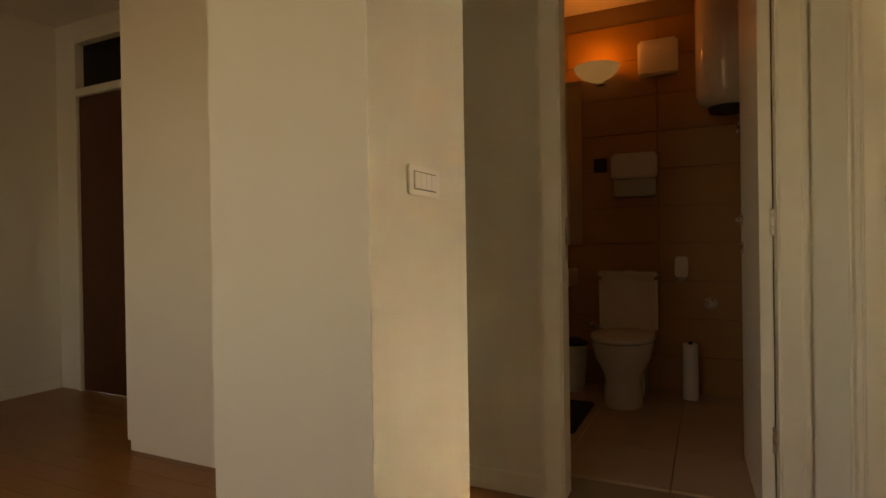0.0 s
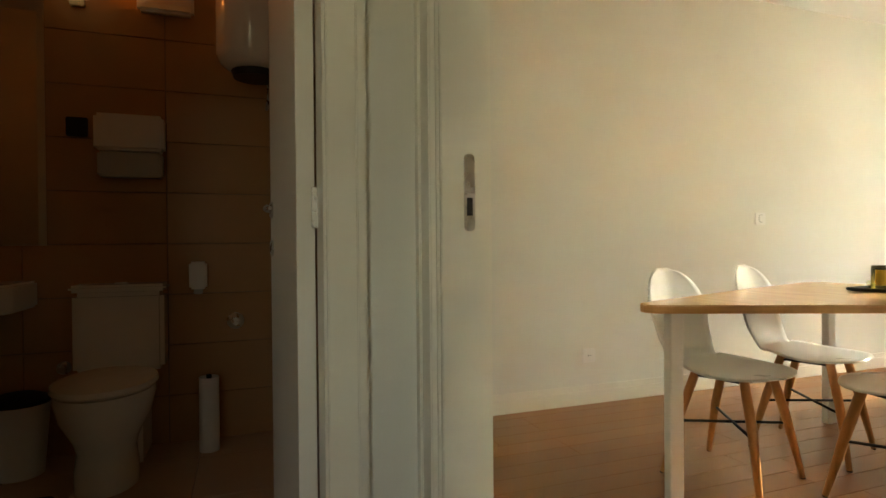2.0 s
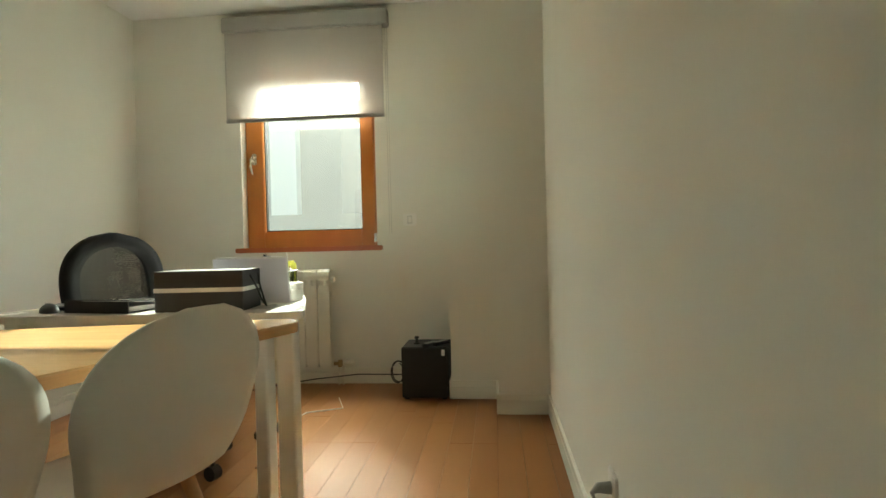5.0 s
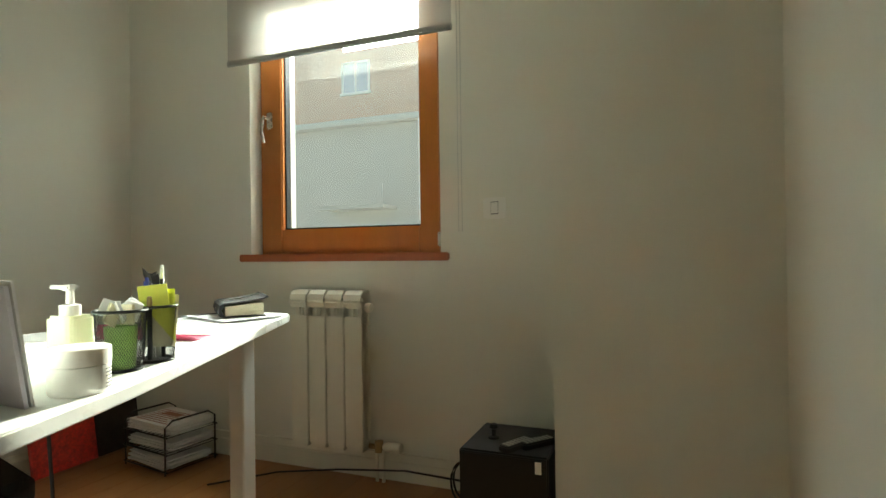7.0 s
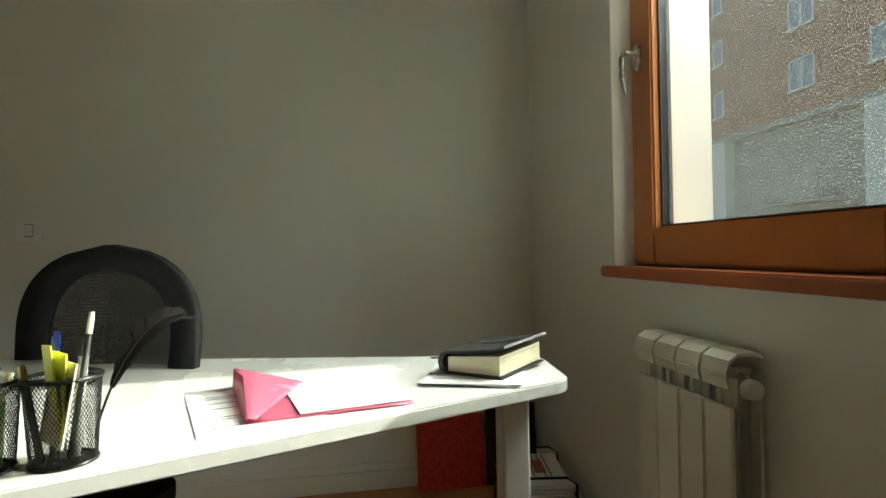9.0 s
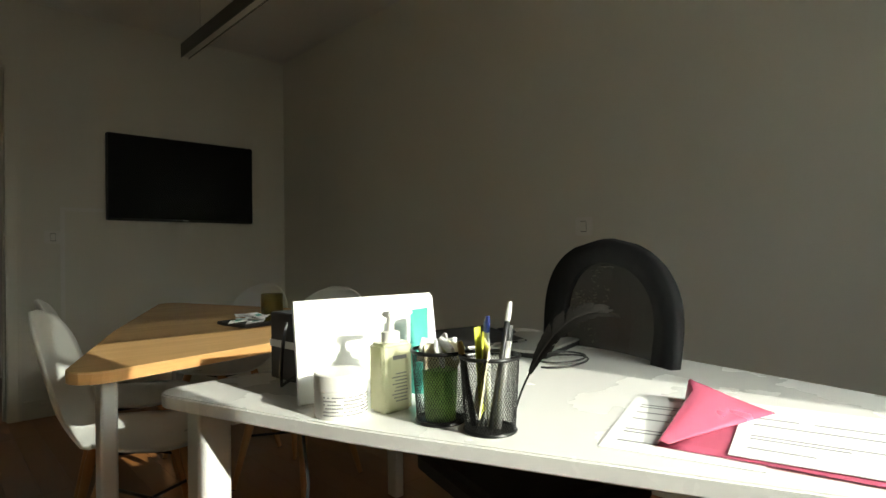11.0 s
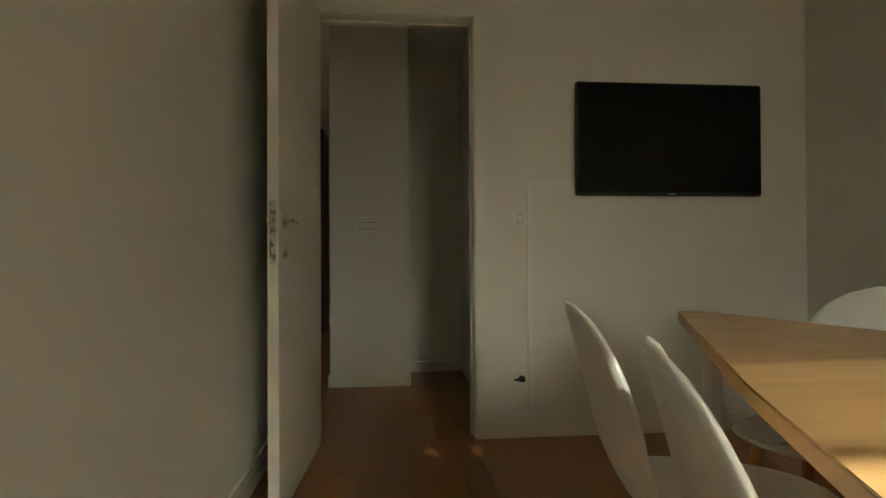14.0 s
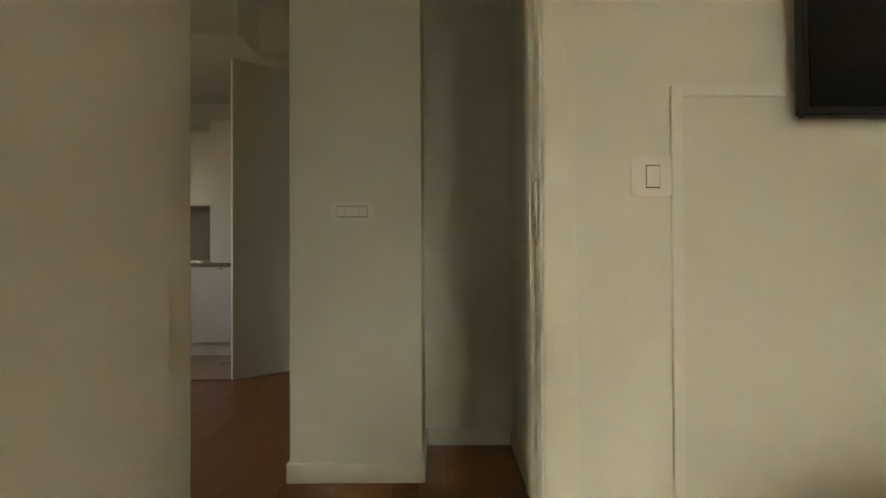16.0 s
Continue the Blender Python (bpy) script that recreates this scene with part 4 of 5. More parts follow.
# the flap folded back over the papers, standing up in creases
gf = []
for i in range(13):
    u = i / 12
    wide = min(0.015 + 0.15 * u, 0.02 + 0.9 * (1.0 - u))
    gf.append([bm.verts.new((0.030 - 0.27 * u - 0.03 * w * u, 0.002 - 0.015 * u + wide * w, 0.0065 + (0.003 + 0.036 * u) * math.sin(math.pi * w ** 0.55) * (1 - 0.35 * w))) for w in [k / 8 for k in range(9)]])
for a, b in zip(gf, gf[1:]):
    for k in range(8):
        bm.faces.new((a[k], a[k + 1], b[k + 1], b[k]))
fo = finish("film", bm, "pink", pk_, smooth=True)
fo.modifiers.new("thick", "SOLIDIFY").thickness = 0.0008
for k in range(4):
    sheet_thing("document", -1.70 + 0.004 * k, 4.42 - 0.005 * k, DZT + 0.0005 + 0.002 * k, 62 + 3 * k, "white document in a loose pile under the notebook", "paper", lines=ln_a if k == 3 else (), th=0.0018)
nb = thing("notebook", -1.70, 4.44, DZT + 0.0092, 138, "black leather notebook closed with an elastic band", "notebook")
bm = bmesh.new()
prof = [(-0.085, 0.002), (-0.085, 0.0), (0.055, 0.0), (0.068, 0.004), (0.073, 0.018), (0.068, 0.032), (0.055, 0.037), (-0.02, 0.042), (-0.075, 0.047), (-0.090, 0.053), (-0.094, 0.049), (-0.075, 0.0435), (-0.02, 0.038), (0.052, 0.033), (0.062, 0.018), (0.052, 0.004)]
ra_ = [[bm.verts.new((s, p[0], p[1])) for p in prof] for s in (-0.115, 0.115)]
for k in range(len(prof)):
    j = (k + 1) % len(prof)
    bm.faces.new((ra_[0][k], ra_[0][j], ra_[1][j], ra_[1][k]))
bm.faces.new(ra_[0])
bm.faces.new(ra_[1])
finish("cover", bm, "leather", nb, bevel=0.001)
nb.scale = (1, 1, 1.35)
for k in range(7):
    o = box("page_block", (-0.108, -0.078, 0), (0.108, 0.05, 0.0036), "cream", nb)
    o.matrix_local = pose(0, 0, 0.0042 + 0.0038 * k, -1.0 * k * 0.55, 0, 0)
tube("elastic", [(0.0, -0.088, 0.0555), (0.0, -0.02, 0.0435), (0.0, 0.057, 0.0385), (0.0, 0.075, 0.018), (0.0, 0.06, 0.0012)], 0.0016, "grey", nb, 6)
tube("bookmark", [(0.02, 0.05, 0.004), (0.03, 0.10, 0.003), (0.06, 0.17, -0.003), (0.05, 0.2, -0.004)], 0.0015, "ribbon", nb, 6)

# closed laptop, binder, mouse
lap = thing("laptop", -1.93, 3.30, DZT, 14, "closed grey laptop with a dark binder on the desk", "laptop")
prism("base", rounded([(-0.16, -0.11), (0.16, -0.11), (0.16, 0.11), (-0.16, 0.11)], [0.012] * 4), 0.002, 0.014, "black", lap, 0.002)
prism("lid", rounded([(-0.16, -0.11), (0.16, -0.11), (0.16, 0.11), (-0.16, 0.11)], [0.012] * 4), 0.0142, 0.021, "grey", lap, 0.002)
bi = thing("ring_binder", -1.76, 3.19, DZT, -10, "black ring binder lying on the desk", "binder")
boxes("cover", [((-0.15, -0.10, 0), (0.15, 0.10, 0.004)), ((-0.15, -0.104, 0.0), (0.15, -0.10, 0.045))], "leather", bi, 0.001)
o = box("top_cover", (-0.15, -0.10, 0), (0.15, 0.10, 0.004), "leather", bi)
o.matrix_local = pose(0, 0, 0.036, -6, 0, 0)
box("pages", (-0.14, -0.09, 0.0045), (0.14, 0.09, 0.022), "paper", bi)
tube("metal_edge", [(-0.14, 0.10, 0.028), (0.14, 0.10, 0.028)], 0.004, "chrome", bi)
mo = thing("computer_mouse", -2.0, 3.13, DZT, 60, "black computer mouse on the desk", "mouse")
bm = bmesh.new()
bmesh.ops.create_uvsphere(bm, u_segments=20, v_segments=12, radius=1, matrix=Matrix.Diagonal((0.031, 0.055, 0.036, 1)))
bmesh.ops.bisect_plane(bm, geom=bm.verts[:] + bm.edges[:] + bm.faces[:], plane_co=(0, 0, 0), plane_no=(0, 0, -1), clear_outer=True)
finish("shell", bm, "black", mo, smooth=True)
box("wheel", (-0.004, 0.018, 0.028), (0.004, 0.034, 0.036), "grey", mo, 0.002)
cb = thing("cable", -1.80, 3.50, DZT + 0.003, 0, "black cable coiled on the desk", "cable")
tube("cord", [(0.09 * math.cos(a) * (1 - 0.03 * a), 0.05 * math.sin(a), 0.001 + 0.0015 * a) for a in [i * 0.3 for i in range(36)]], 0.0025, "black", cb, 6)

dcb = thing("hanging_cable", -1.13, 3.40, 0, 0, "thin black cable hanging from the desk to the floor", "cable")
tube("cord", [(0, 0, DZT - 0.029), (-0.006, 0.01, 0.6), (0.008, 0.0, 0.42), (-0.004, -0.012, 0.22), (0.0, 0.0, 0.05), (-0.03, 0.04, 0.006), (-0.12, 0.10, 0.005), (-0.22, 0.07, 0.005)], 0.003, "black", dcb, 6)

# ---- floor things ----
sf = thing("mini_safe", -0.735, 4.675, 0, 0, "black metal box standing on the floor", "box")
box("body", (-0.145, -0.145, 0.012), (0.145, 0.145, 0.325), "black", sf, 0.006)
box("door", (-0.138, -0.150, 0.06), (0.138, -0.1455, 0.318), "black", sf, 0.003)
box("sticker", (0.105, -0.1515, 0.275), (0.125, -0.150, 0.312), "paper", sf)
boxes("foot", [((sx * 0.115 - 0.015, sy * 0.115 - 0.015, 0), (sx * 0.115 + 0.015, sy * 0.115 + 0.015, 0.012)) for sx in (-1, 1) for sy in (-1, 1)], "black", sf)
for x, y, a in ((-0.70, 4.60, -28), (-0.64, 4.64, -40)):
    rc = thing("remote_control", x, y, 0.325, a, "black remote control on the black box", "remote", "remotes on the box")
    prism("body", rounded([(-0.024, -0.075), (0.024, -0.075), (0.02, 0.075), (-0.02, 0.075)], [0.012] * 4, 4), 0, 0.02, "black", rc, 0.004)
    bm = bmesh.new()
    for i in range(3):
        for j in range(7):
            add_box(bm, (-0.015 + i * 0.011, -0.06 + j * 0.016, 0.02), (-0.008 + i * 0.011, -0.051 + j * 0.016, 0.0225))
    finish("button", bm, "grey", rc)
ck = thing("phone_stand", -0.80, 4.66, 0.325, 0, "small black stand on the black box", "stand")
lathe("stem", [(0, 0), (0.02, 0), (0.02, 0.006), (0.008, 0.01), (0.008, 0.03), (0.016, 0.036), (0.012, 0.048), (0, 0.05)], "black", ck, 18)
cw = thing("power_cable", -0.93, 4.72, 0, 0, "black cable coiled beside the box", "cable")
tube("cord", [(0.045 * math.cos(a) - 0.01 * a * 0.1, 0.02 * math.sin(a * 0.3), 0.13 + 0.07 * math.sin(a)) for a in [i * 0.35 for i in range(40)]], 0.004, "black", cw, 6)
tube("cord", [(0, 0.1, 0.09), (-0.3, 0.13, 0.085), (-0.6, 0.12, 0.055), (-0.9, 0.10, 0.012), (-1.1, -0.1, 0.006)], 0.004, "black", cw, 6)
st = thing("power_strip", -1.45, 3.95, 0, 70, "dark power strip with white cable under the desk", "power strip")
box("body", (-0.14, -0.025, 0), (0.14, 0.025, 0.035), "black", st, 0.006)
tube("cord", [(0.14, 0, 0.015), (0.3, 0.05, 0.006), (0.45, -0.1, 0.006), (0.62, 0.05, 0.006)], 0.004, "paper", st, 6)


def canvas(name, y0, y1, h, m, label, lean):
    c = thing(name, XL + 0.016, (y0 + y1) / 2, 0, 0, label, "painting")
    w = (y1 - y0) / 2
    o = box("stretcher", (-0.0, -w, 0), (0.018, w, h), m, c, 0.002)
    o.matrix_local = pose(math.sin(radians(lean)) * h + 0.004, 0, 0.001, 0, -lean, 0)


canvas("red_painting", 4.395, 4.69, 0.305, "redpaint", "small red abstract canvas leaning on the wall", 9)
canvas("dark_painting", 4.70, 4.925, 0.335, "darkpaint", "small dark canvas leaning on the wall", 7)
ft = thing("file_tray", -2.40, 4.775, 0, -9, "black wire letter tray full of papers on the floor", "letter tray")
bm = bmesh.new()
for lv_ in range(3):
    z = 0.02 + lv_ * 0.075
    for y in (-0.125, 0.125):
        add_tube(bm, [(-0.165, y, z), (0.165, y, z)], 0.004, 6)
    for k in range(12):
        add_tube(bm, [(-0.165 + k * 0.03, -0.125, z), (-0.165 + k * 0.03, 0.125, z)], 0.0018, 4)
for sx in (-0.15, 0.15):
    add_tube(bm, [(sx, -0.125, 0.004), (sx, -0.125, 0.21), (sx, -0.09, 0.235), (sx, 0.09, 0.235), (sx, 0.125, 0.21), (sx, 0.125, 0.004)], 0.0045, 6)
finish("wire_frame", bm, "blackmetal", ft)
for lv_ in range(3):
    for k in range(6):
        o = box("sheet", (-0.15, -0.108, 0), (0.15, 0.108, 0.005), "paper", ft)
        o.matrix_local = pose(rnd.uniform(-0.01, 0.01), rnd.uniform(-0.01, 0.01), 0.025 + lv_ * 0.075 + 0.0065 * k, 0, 0, rnd.uniform(-5, 5))
boxes("print_bars", [((-0.12, -0.09 + 0.02 * k, 0.2135), (0.11 - 0.03 * (k % 3), -0.085 + 0.02 * k, 0.2145)) for k in range(8)] + [((-0.07, 0.0, 0.2145), (0.05, 0.04, 0.215))], "sillwood", ft)

# ---- hall ----
BX = -1.15
structure(boxes("wall_bathroom_front", [((BX - 0.1, -1.9, 0), (BX, -1.035, CEIL)), ((BX - 0.1, -1.035, 2.13), (BX, -0.27, CEIL)), ((BX - 0.1, -0.27, 0), (BX, -0.1, CEIL))], "wall"), "off-white hall wall with the bathroom doorway")
structure(boxes("wall_pillar", [((-0.699, -1.72, 0), (-0.130, -1.212, CEIL))], "wall"), "off-white square pillar in the hall")
structure(boxes("wall_niche", [((BX, -1.78, 0), (-0.699, -1.68, CEIL))], "wall"), "off-white back wall of the hall niche")
structure(boxes("wall_entry", [((-1.62, -4.9, 0), (-1.5, -4.56, CEIL)), ((-1.62, -3.62, 0), (-1.5, -3.12, CEIL)), ((-1.62, -4.56, 2.5), (-1.5, -3.62, CEIL))], "wall"), "off-white wall round the entrance door")
structure(boxes("wall_far", [((-1.62, -5.0, 0), (3.1, -4.78, CEIL))], "wall"), "off-white far wall of the hall")
# unseen wall; its opening is added behind the hall's fill lamp
structure(boxes("wall_living", [((2.9, -4.78, 0), (3.05, -3.0, CEIL)), ((2.9, -1.6, 0), (3.05, 0, CEIL)), ((2.9, -3.0, 0), (3.05, -1.6, 0.85)), ((2.9, -3.0, 2.2), (3.05, -1.6, CEIL))], "wall"), "unseen off-white wall with an assumed kitchen window")
structure(boxes("soffit", [((0.405, -2.45, 2.28), (2.9, -2.05, CEIL - 0.002))], "ceiling"), "white dropped ceiling beam in the hall")
structure(boxes("baseboard_hall", [((-0.712, -1.212, 0), (-0.117, -1.199, 0.085)), ((-0.130, -1.72, 0), (-0.117, -1.212, 0.085)), ((-0.712, -1.68, 0), (-0.699, -1.212, 0.085)), ((BX + 0.013, -1.68, 0), (-0.71, -1.667, 0.085)),
                                   ((BX, -1.68, 0), (BX + 0.013, -1.097, 0.085)), ((-1.487, -4.78, 0), (2.9, -4.767, 0.085))], "trim", bevel=0.003), "white wooden baseboard in the hall")
structure(box("floor_kitchen", (0.9, -4.76, 0.004), (2.88, -3.2, 0.008), "floortile"), "pale tiled kitchen floor")
# wardrobe in the hall
wd = thing("built_in_wardrobe", -0.83, 0, 0, 0, "white built-in wardrobe with recessed grip", "wardrobe")
box("body", (-0.62, -3.10, 0), (-0.022, -1.785, CEIL - 0.004), "doorwhite", wd)
for a, b in ((-3.095, -2.45), (-2.444, -1.79)):
    box("door", (-0.02, a, 0.06), (0, b, CEIL - 0.03), "doorwhite", wd, 0.002)
box("grip", (0.0005, -2.44, 0.80), (0.004, -2.405, 1.02), "grey", wd, 0.001)
# entrance door
en = thing("entrance_door", -1.5, 0, 0, 0, "dark mahogany entrance door with glazed transom", "door")
box("leaf", (-0.05, -4.52, 0.005), (0.0, -3.66, 2.08), "entry", en, 0.003)
boxes("panel", [((0.0, -4.42, z), (0.008, -3.76, z + h)) for z, h in ((0.15, 0.7), (1.0, 0.95))], "entry", en, 0.004)
boxes("jamb", [((-0.10, -4.56, 0), (0.02, -4.525, 2.5)), ((-0.10, -3.655, 0), (0.02, -3.62, 2.5)), ((-0.10, -4.525, 2.085), (0.02, -3.655, 2.14)), ((-0.10, -4.525, 2.46), (0.02, -3.655, 2.5))], "trim", en, 0.003)
box("transom_pane", (-0.05, -4.525, 2.14), (-0.04, -3.655, 2.46), "screen", en)
boxes("glazing_bar", [((-0.055, -4.1, 2.14), (-0.03, -4.08, 2.46))], "trim", en)
tube("handle", [(0.008, -3.74, 1.05), (0.05, -3.74, 1.05), (0.055, -3.86, 1.05)], 0.008, "chrome", en)
# partition, kitchen and far cupboard
pt = thing("partition_panel", 0.68, -3.37, 0, 42.3, "plain grey-white partition panel in the hall", "partition")
box("panel", (-0.27, -0.04, 0), (0.25, 0.0, 2.55), "wall", pt, 0.002)
kc = thing("kitchen_unit", 2.07, -4.77, 0, 0, "white glossy kitchen units with dark counter", "kitchen unit")
box("plinth", (-0.95, 0.0, 0), (0.78, 0.5, 0.14), "kitchen", kc)
for x0, x1 in ((-0.95, -0.42), (-0.414, -0.02), (-0.014, 0.38), (0.386, 0.78)):
    box("base_door", (x0, 0.0, 0.14), (x1, 0.56, 0.875), "kitchen", kc, 0.003)
    box("handle", ((x0 + x1) / 2 - 0.05, 0.56, 0.850), ((x0 + x1) / 2 + 0.05, 0.575, 0.862), "chrome", kc, 0.002)
for x0, x1 in ((-0.60, -0.02), (-0.014, 0.38), (0.386, 0.78)):
    box("wall_door", (x0, 0.0, 1.49), (x1, 0.34, 2.24), "kitchen", kc, 0.003)
box("tall_door", (-0.95, 0, 0.915), (-0.605, 0.56, 2.30), "kitchen", kc, 0.003)
box("counter", (-0.95, 0, 0.88), (0.78, 0.58, 0.912), "counter", kc, 0.003)
box("backsplash", (-0.60, 0.002, 0.914), (0.78, 0.012, 1.488), "counter", kc)
boxes("hob", [((-0.52, 0.08, 0.9125), (0.02, 0.52, 0.922)), ((-0.50, 0.10, 0.922), (-0.02, 0.50, 0.935))], "chrome", kc, 0.003)
tc_ = thing("brown_cupboard", 0.28, -4.35, 0, 0, "tall brown and white cupboard in the hall", "cupboard")
box("side", (-0.03, -0.3, 0), (0.0, 0.3, 2.5), "entry", tc_)
for k in range(5):
    box("drawer_front", (0.17, 0.27, 0.1 + 0.42 * k), (0.26, 0.29, 0.51 + 0.42 * k), "kitchen", tc_, 0.003)
box("carcass", (0.001, -0.3, 0), (0.26, 0.268, 2.5), "entry", tc_)

# bathroom door
structure(boxes("door_frame_bathroom", [((BX - 0.102, -1.035, 0), (BX + 0.003, -1.007, 2.1)), ((BX - 0.102, -0.298, 0), (BX + 0.003, -0.27, 2.1)), ((BX - 0.102, -1.035, 2.1), (BX + 0.003, -0.27, 2.128))], "trim", bevel=0.002), "white lacquered bathroom door lining")
structure(boxes("trim_bathroom", [((BX, -1.095, 0), (BX + 0.016, -1.013, 2.18)), ((BX, -0.292, 0), (BX + 0.016, -0.21, 2.18)), ((BX, -1.013, 2.106), (BX + 0.016, -0.292, 2.18)), ((BX, -0.232, 0), (BX + 0.022, -0.21, 2.18)), ((BX, -1.095, 0), (BX + 0.022, -1.075, 2.18))], "trim", bevel=0.003), "white moulded bathroom door casing")
door_leaf("bathroom_door", BX - 0.10, -0.322, 182, 0.66, 2.07, "open white bathroom door with steel lever handle")
sb = box("strike_plate", (BX - 0.075, -1.0068, 0.93), (BX - 0.053, -1.004, 1.09), "chrome")
tagged(sb, "brushed steel strike plate in the bathroom lining", "strike plate")

# ---- bathroom ----
BB, BY0, BY1 = -3.03, -2.1, -0.2
wb = structure(boxes("wall_bathroom_back", [((BB - 0.2, BY0, 0), (BB - 0.012, BY1, CEIL))], "grout"), "bathroom back wall of glossy beige tiles")
structure(boxes("wall_bathroom_side", [((BB - 0.2, BY1, 0), (BX - 0.1, -0.1, CEIL)), ((BB - 0.2, BY0 - 0.1, 0), (BX - 0.1, BY0, CEIL))], "tile"), "beige bathroom side walls")
fb = structure(box("floor_bathroom", (BB - 0.2, BY0, -0.1), (BX, BY1, -0.012), "grout"), "beige square floor tiles of the bathroom")
dl = thing("wall_lamp", BB, -1.165, 2.075, 0, "bowl-shaped glass wall lamp, lit warm", "wall lamp")
lathe("glass", [(0.0, 0.0), (0.05, 0.008), (0.10, 0.032), (0.135, 0.065), (0.15, 0.10), (0.146, 0.10), (0.13, 0.066), (0.096, 0.037), (0.05, 0.014), (0, 0.006)], "lit", dl, 32, (0.155, 0, 0))
box("wall_bracket", (0.0, -0.03, 0.02), (0.03, 0.03, 0.09), "chrome", dl, 0.003)
wc = thing("toilet", BB, -0.985, 0, 90, "white ceramic close-coupled toilet with closed lid", "toilet")
# local: x across, -y towards the room
box("cistern", (-0.185, -0.17, 0.40), (0.185, -0.002, 0.765), "ceramic", wc, 0.02)
box("cistern_lid", (-0.195, -0.18, 0.767), (0.195, -0.002, 0.80), "ceramic", wc, 0.012)
lathe("flush_button", [(0, 0), (0.03, 0), (0.03, 0.006), (0, 0.006)], "chrome", wc, 20, (0, -0.09, 0.80))
lathe("bowl", [(0.0, 0.0), (0.115, 0.0), (0.115, 0.08), (0.105, 0.15), (0.12, 0.20), (0.165, 0.29), (0.182, 0.37), (0.18, 0.395), (0, 0.395)], "ceramic", wc, 36, (0, -0.42, 0), (1, 1.38))
lathe("seat_lid", [(0.0, 0.402), (0.186, 0.402), (0.192, 0.412), (0.188, 0.43), (0.15, 0.436), (0, 0.438)], "ceramic", wc, 36, (0, -0.42, 0), (1, 1.38))
box("pedestal_back", (-0.11, -0.3, 0), (0.11, -0.002, 0.41), "ceramic", wc, 0.02)
bo = thing("water_heater", -2.81, -0.385, 1.80, 0, "white cylindrical water heater on the bathroom wall", "water heater")
lathe("tank", [(0, 0.0), (0.12, 0.005), (0.155, 0.03), (0.175, 0.07), (0.175, 0.74), (0.15, 0.79), (0, 0.81)], "ceramic", bo, 40)
lathe("base_cover", [(0, -0.03), (0.10, -0.03), (0.11, 0.0), (0, 0.003)], "black", bo, 30)
boxes("bracket", [((-0.22, -0.1, 0.3), (-0.16, 0.1, 0.4))], "whitemetal", bo)
tube("pipe", [(-0.1, 0.06, 0.0), (-0.1, 0.06, -0.12), (-0.225, 0.06, -0.12)], 0.008, "chrome", bo)
vt = thing("extractor_fan", BB, -0.79, 2.22, 0, "square white extractor fan on the tiled wall", "fan")
box("cover", (0.0, -0.125, -0.12), (0.055, 0.125, 0.12), "whitemetal", vt, 0.015)
boxes("louvre", [((0.055, -0.09, -0.08 + 0.03 * k), (0.058, 0.09, -0.065 + 0.03 * k)) for k in range(6)], "whitemetal", vt)
td = thing("towel_dispenser", BB, -0.945, 1.30, 0, "white paper towel dispenser on the tiled wall", "dispenser")
box("cover", (0.0, -0.145, 0.12), (0.11, 0.145, 0.29), "whitemetal", td, 0.014)
box("window_part", (0.0, -0.135, 0.0), (0.09, 0.135, 0.118), "grey", td, 0.01)
bk = thing("small_black_plate", BB, -1.175, 1.535, 0, "small black square switch plate on the tiles", "switch")
box("plate", (0.0, -0.045, -0.045), (0.012, 0.045, 0.045), "black", bk, 0.004)
mr = thing("wall_mirror", BB, -1.64, 0.98, 0, "frameless wall mirror above the basin", "mirror")
box("glass_sheet", (0.002, -0.34, 0), (0.008, 0.34, 1.16), "mirror", mr)
sn = thing("wash_basin", BB, -1.62, 0.70, 0, "white ceramic wash basin on the wall", "basin")
prism("bowl", rounded([(0.0, -0.28), (0.40, -0.28), (0.40, 0.28), (0.0, 0.28)], [0.01, 0.12, 0.12, 0.01]), 0.0, 0.12, "ceramic", sn, 0.02)
tube("tap", [(0.06, 0, 0.12), (0.06, 0, 0.24), (0.10, 0, 0.25), (0.16, 0, 0.22)], 0.012, "chrome", sn)
tube("trap", [(0.2, 0, 0.0), (0.2, 0, -0.14), (0.12, 0, -0.18), (0.002, 0, -0.14)], 0.018, "chrome", sn)
va = thing("pipe_rosette", BB, -0.49, 0.59, 0, "round chrome pipe rosette on the tiles", "valve")
lathe("rosette", [(0, 0), (0.042, 0), (0.042, 0.01), (0.02, 0.02), (0.02, 0.035), (0, 0.035)], "chrome", va, 24).matrix_local = pose(0, 0, 0, 0, 90, 0)
vb = thing("stop_valve", BB, -1.24, 0.41, 0, "small chrome stop valve on the tiles", "valve")
lathe("rosette", [(0, 0), (0.03, 0), (0.03, 0.01), (0.02, 0.02), (0.02, 0.05), (0, 0.05)], "chrome", vb, 24).matrix_local = pose(0, 0, 0, 0, 90, 0)
sd_ = thing("soap_dispenser", BB, -0.66, 0.78, 0, "white soap dispenser on the tiled wall", "dispenser")
box("body", (0.0, -0.04, -0.02), (0.075, 0.04, 0.115), "whitemetal", sd_, 0.01)
box("nozzle", (0.02, -0.02, -0.045), (0.06, 0.02, -0.02), "grey", sd_, 0.004)
tb = thing("toilet_brush", -2.86, -0.61, 0, 0, "white toilet brush holder on the bathroom floor", "toilet brush")
lathe("holder", [(0, 0), (0.045, 0), (0.045, 0.35), (0.042, 0.35), (0.042, 0.02), (0, 0.02)], "whitemetal", tb, 28)
tube("brush_stem", [(0.0, 0, 0.02), (0.0, 0, 0.36)], 0.012, "black", tb)
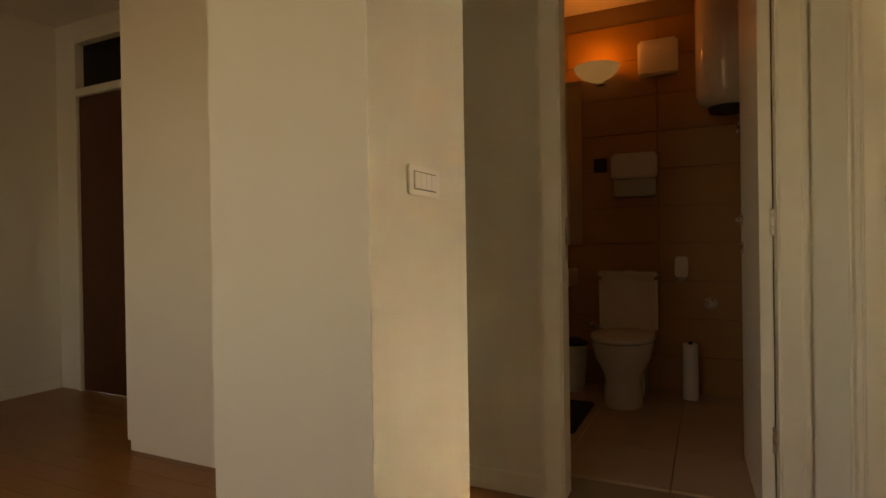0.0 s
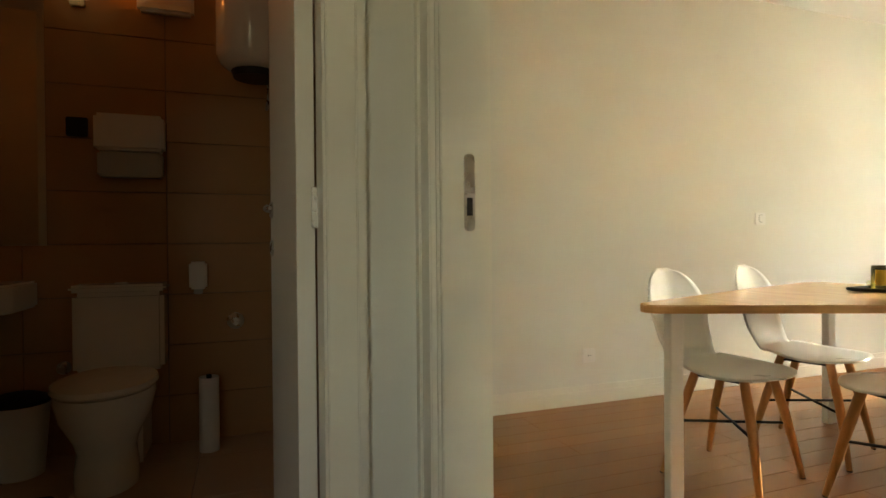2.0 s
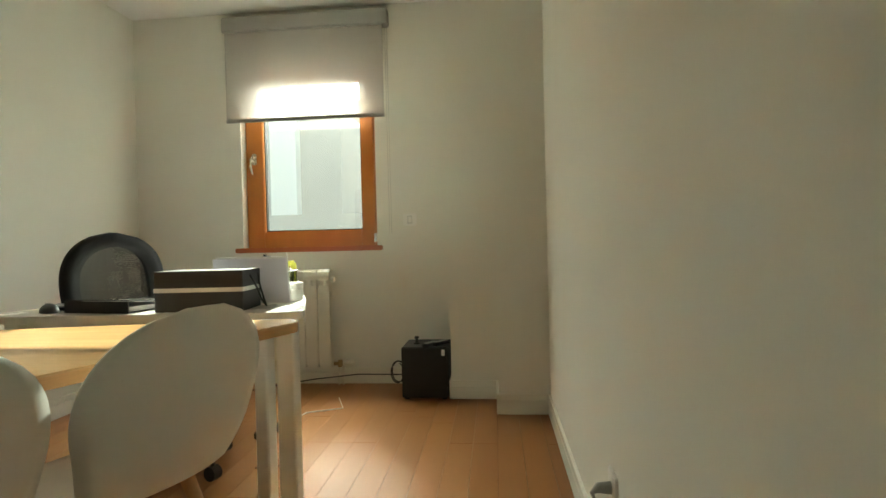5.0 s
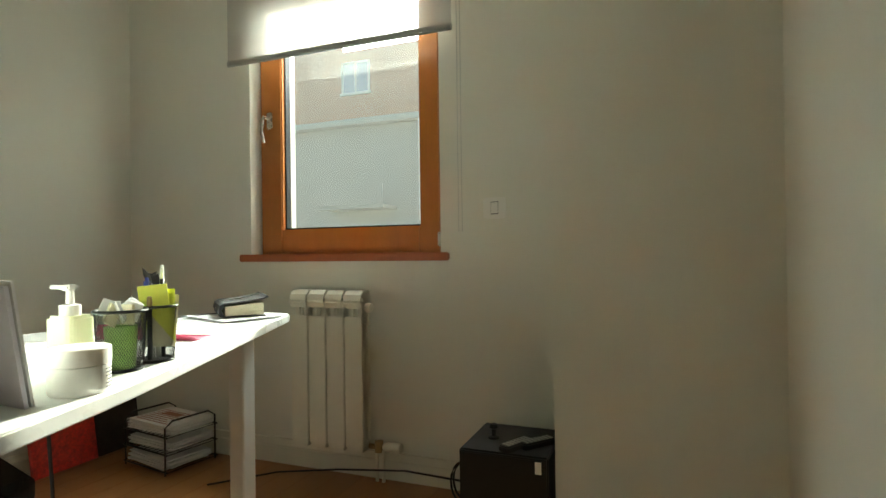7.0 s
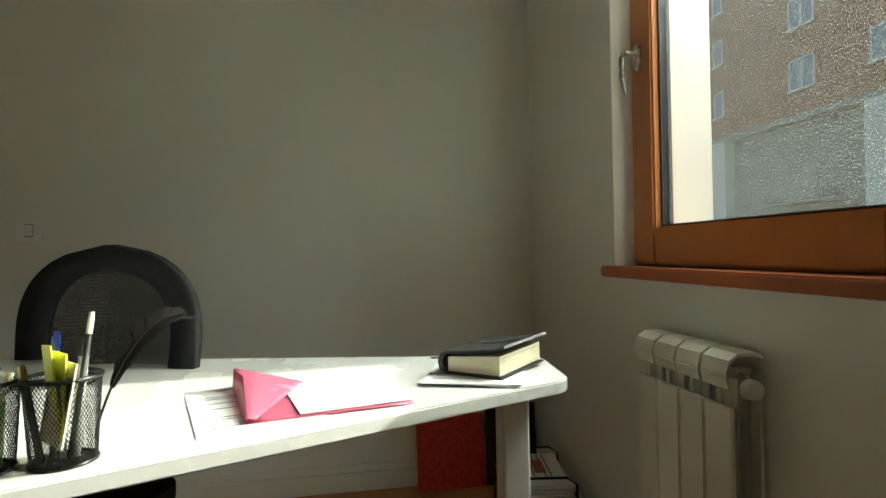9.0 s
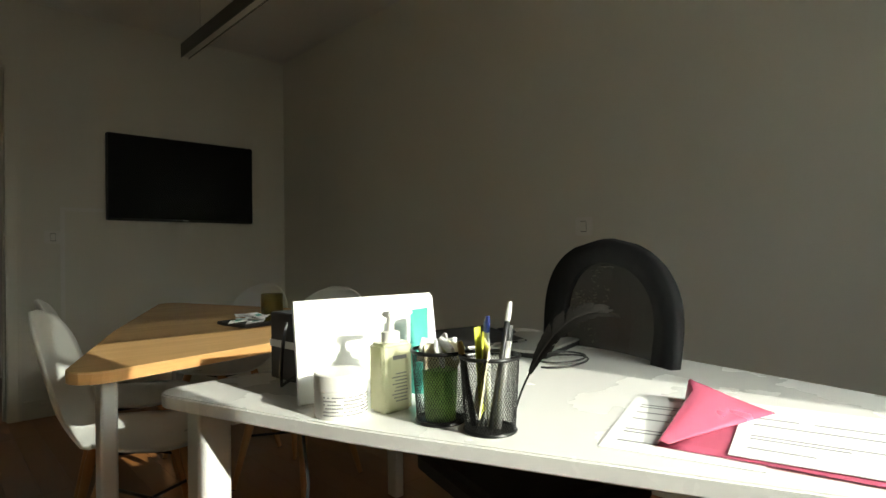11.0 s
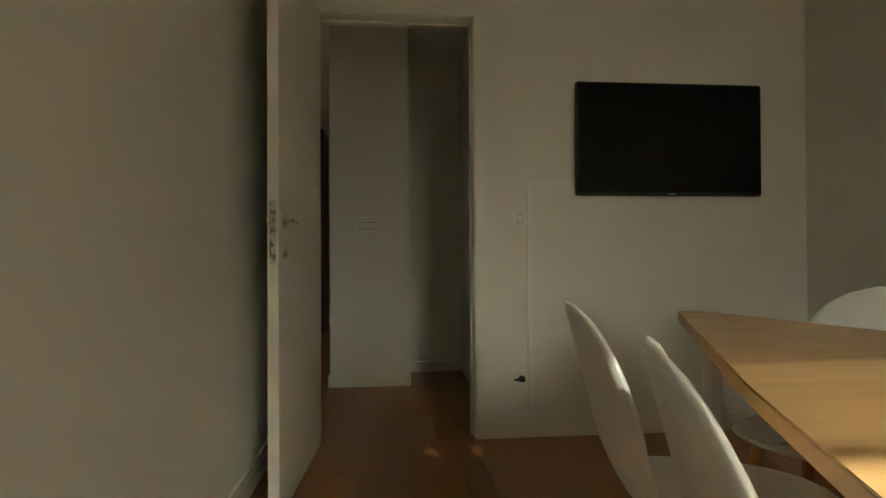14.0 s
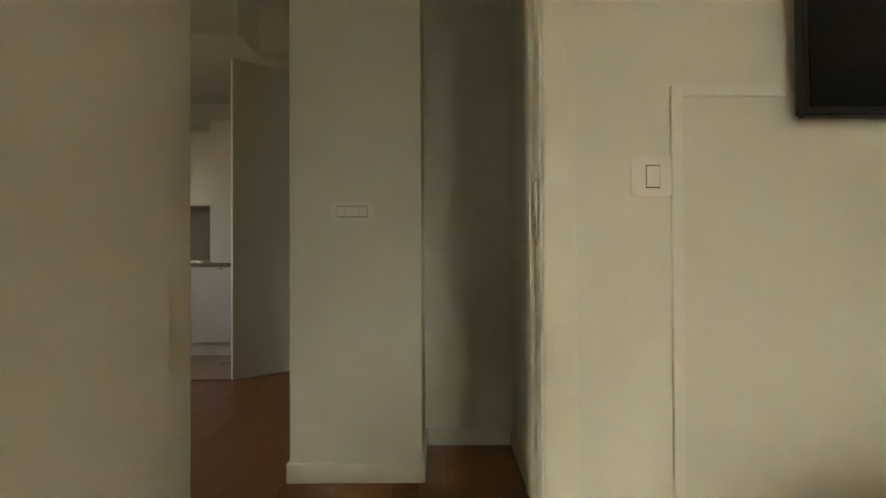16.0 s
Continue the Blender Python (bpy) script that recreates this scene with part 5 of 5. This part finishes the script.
bn = thing("waste_bin", -2.84, -1.36, 0, 0, "white plastic bathroom waste bin with dark lid", "waste bin")
lathe("bucket", [(0, 0), (0.09, 0), (0.115, 0.31), (0.112, 0.31), (0, 0.30)], "whitemetal", bn, 30)
lathe("lid", [(0, 0.305), (0.117, 0.308), (0.117, 0.325), (0.07, 0.345), (0, 0.35)], "black", bn, 30)
bmat = thing("bath_mat", -2.22, -1.42, 0, 0, "dark rectangular bath mat on the floor tiles", "bath mat")
prism("pile", rounded([(-0.30, -0.28), (0.30, -0.28), (0.30, 0.28), (-0.30, 0.28)], [0.03] * 4), 0, 0.014, "darkrug", bmat, 0.004)

# ---- pieces: tiles and planks ----
def tile_mesh(name, size, m, bevel):
    bm = bmesh.new()
    bmesh.ops.create_cube(bm, size=1, matrix=Matrix.Diagonal((*size, 1)))
    bmesh.ops.bevel(bm, geom=[e for e in bm.edges], offset=bevel, segments=1, affect="EDGES")
    me = bpy.data.meshes.new(name)
    bm.to_mesh(me)
    bm.free()
    me.materials.append(M[m])
    return me


wt = tile_mesh("tile", (0.012, 0.596, 0.246), "tile", 0.0015)
for i in range(4):
    for j in range(11):
        yc, zc = BY1 - 0.3 - 0.6 * i + (0.0 if j % 2 else 0.0), 0.11 + 0.25 * j
        if zc < CEIL - 0.1 and yc > BY0:
            o = new("tile", wt)
            o.parent = wb
            o.location = (BB - 0.006, yc, zc)
ft_ = tile_mesh("floor_tile", (0.446, 0.446, 0.012), "floortile", 0.0015)
for i in range(5):
    for j in range(5):
        o = new("floor_tile", ft_)
        o.parent = fb
        o.location = (BB - 0.19 + 0.225 + 0.45 * i if i < 5 else 0, BY1 - 0.225 - 0.45 * j, -0.006)
        if o.location.x > BX - 0.2 or o.location.y < BY0 + 0.1:
            bpy.data.objects.remove(o)
PW = 0.117
pm = {}
prnd = random.Random(11)


def lay(parent, x0, x1, y0, y1):
    """Rows of boards along y, cut to length at the end walls."""
    for r in range(int((x1 - x0) / PW + 0.999)):
        x = x0 + PW * (r + 0.5)
        y, first_cut = y0, True
        while y < y1 - 0.01:
            size = prnd.choice((0.4, 0.7, 1.0)) if first_cut else prnd.choice((1.0, 1.2, 1.4))
            size, first_cut = round(min(size, y1 - y), 2), False
            if y1 - y - size < 0.25:
                size = round(y1 - y, 2)
            if size not in pm:
                pm[size] = tile_mesh("plank", (PW - 0.0012, size - 0.0012, 0.016), "plank", 0.0006)
            o = new("plank", pm[size])
            o.parent = parent
            o.location = (x, y + size / 2, -0.008)
            y += size


lay(floor_office, XL - 0.02, -0.01, 0.0, YW)
lay(floor_hall, BX - 0.01, 2.88, -4.8, 0.0)
lay(floor_hall, BX - 0.01 - 3 * PW, BX - 0.015, -4.8, -2.25)
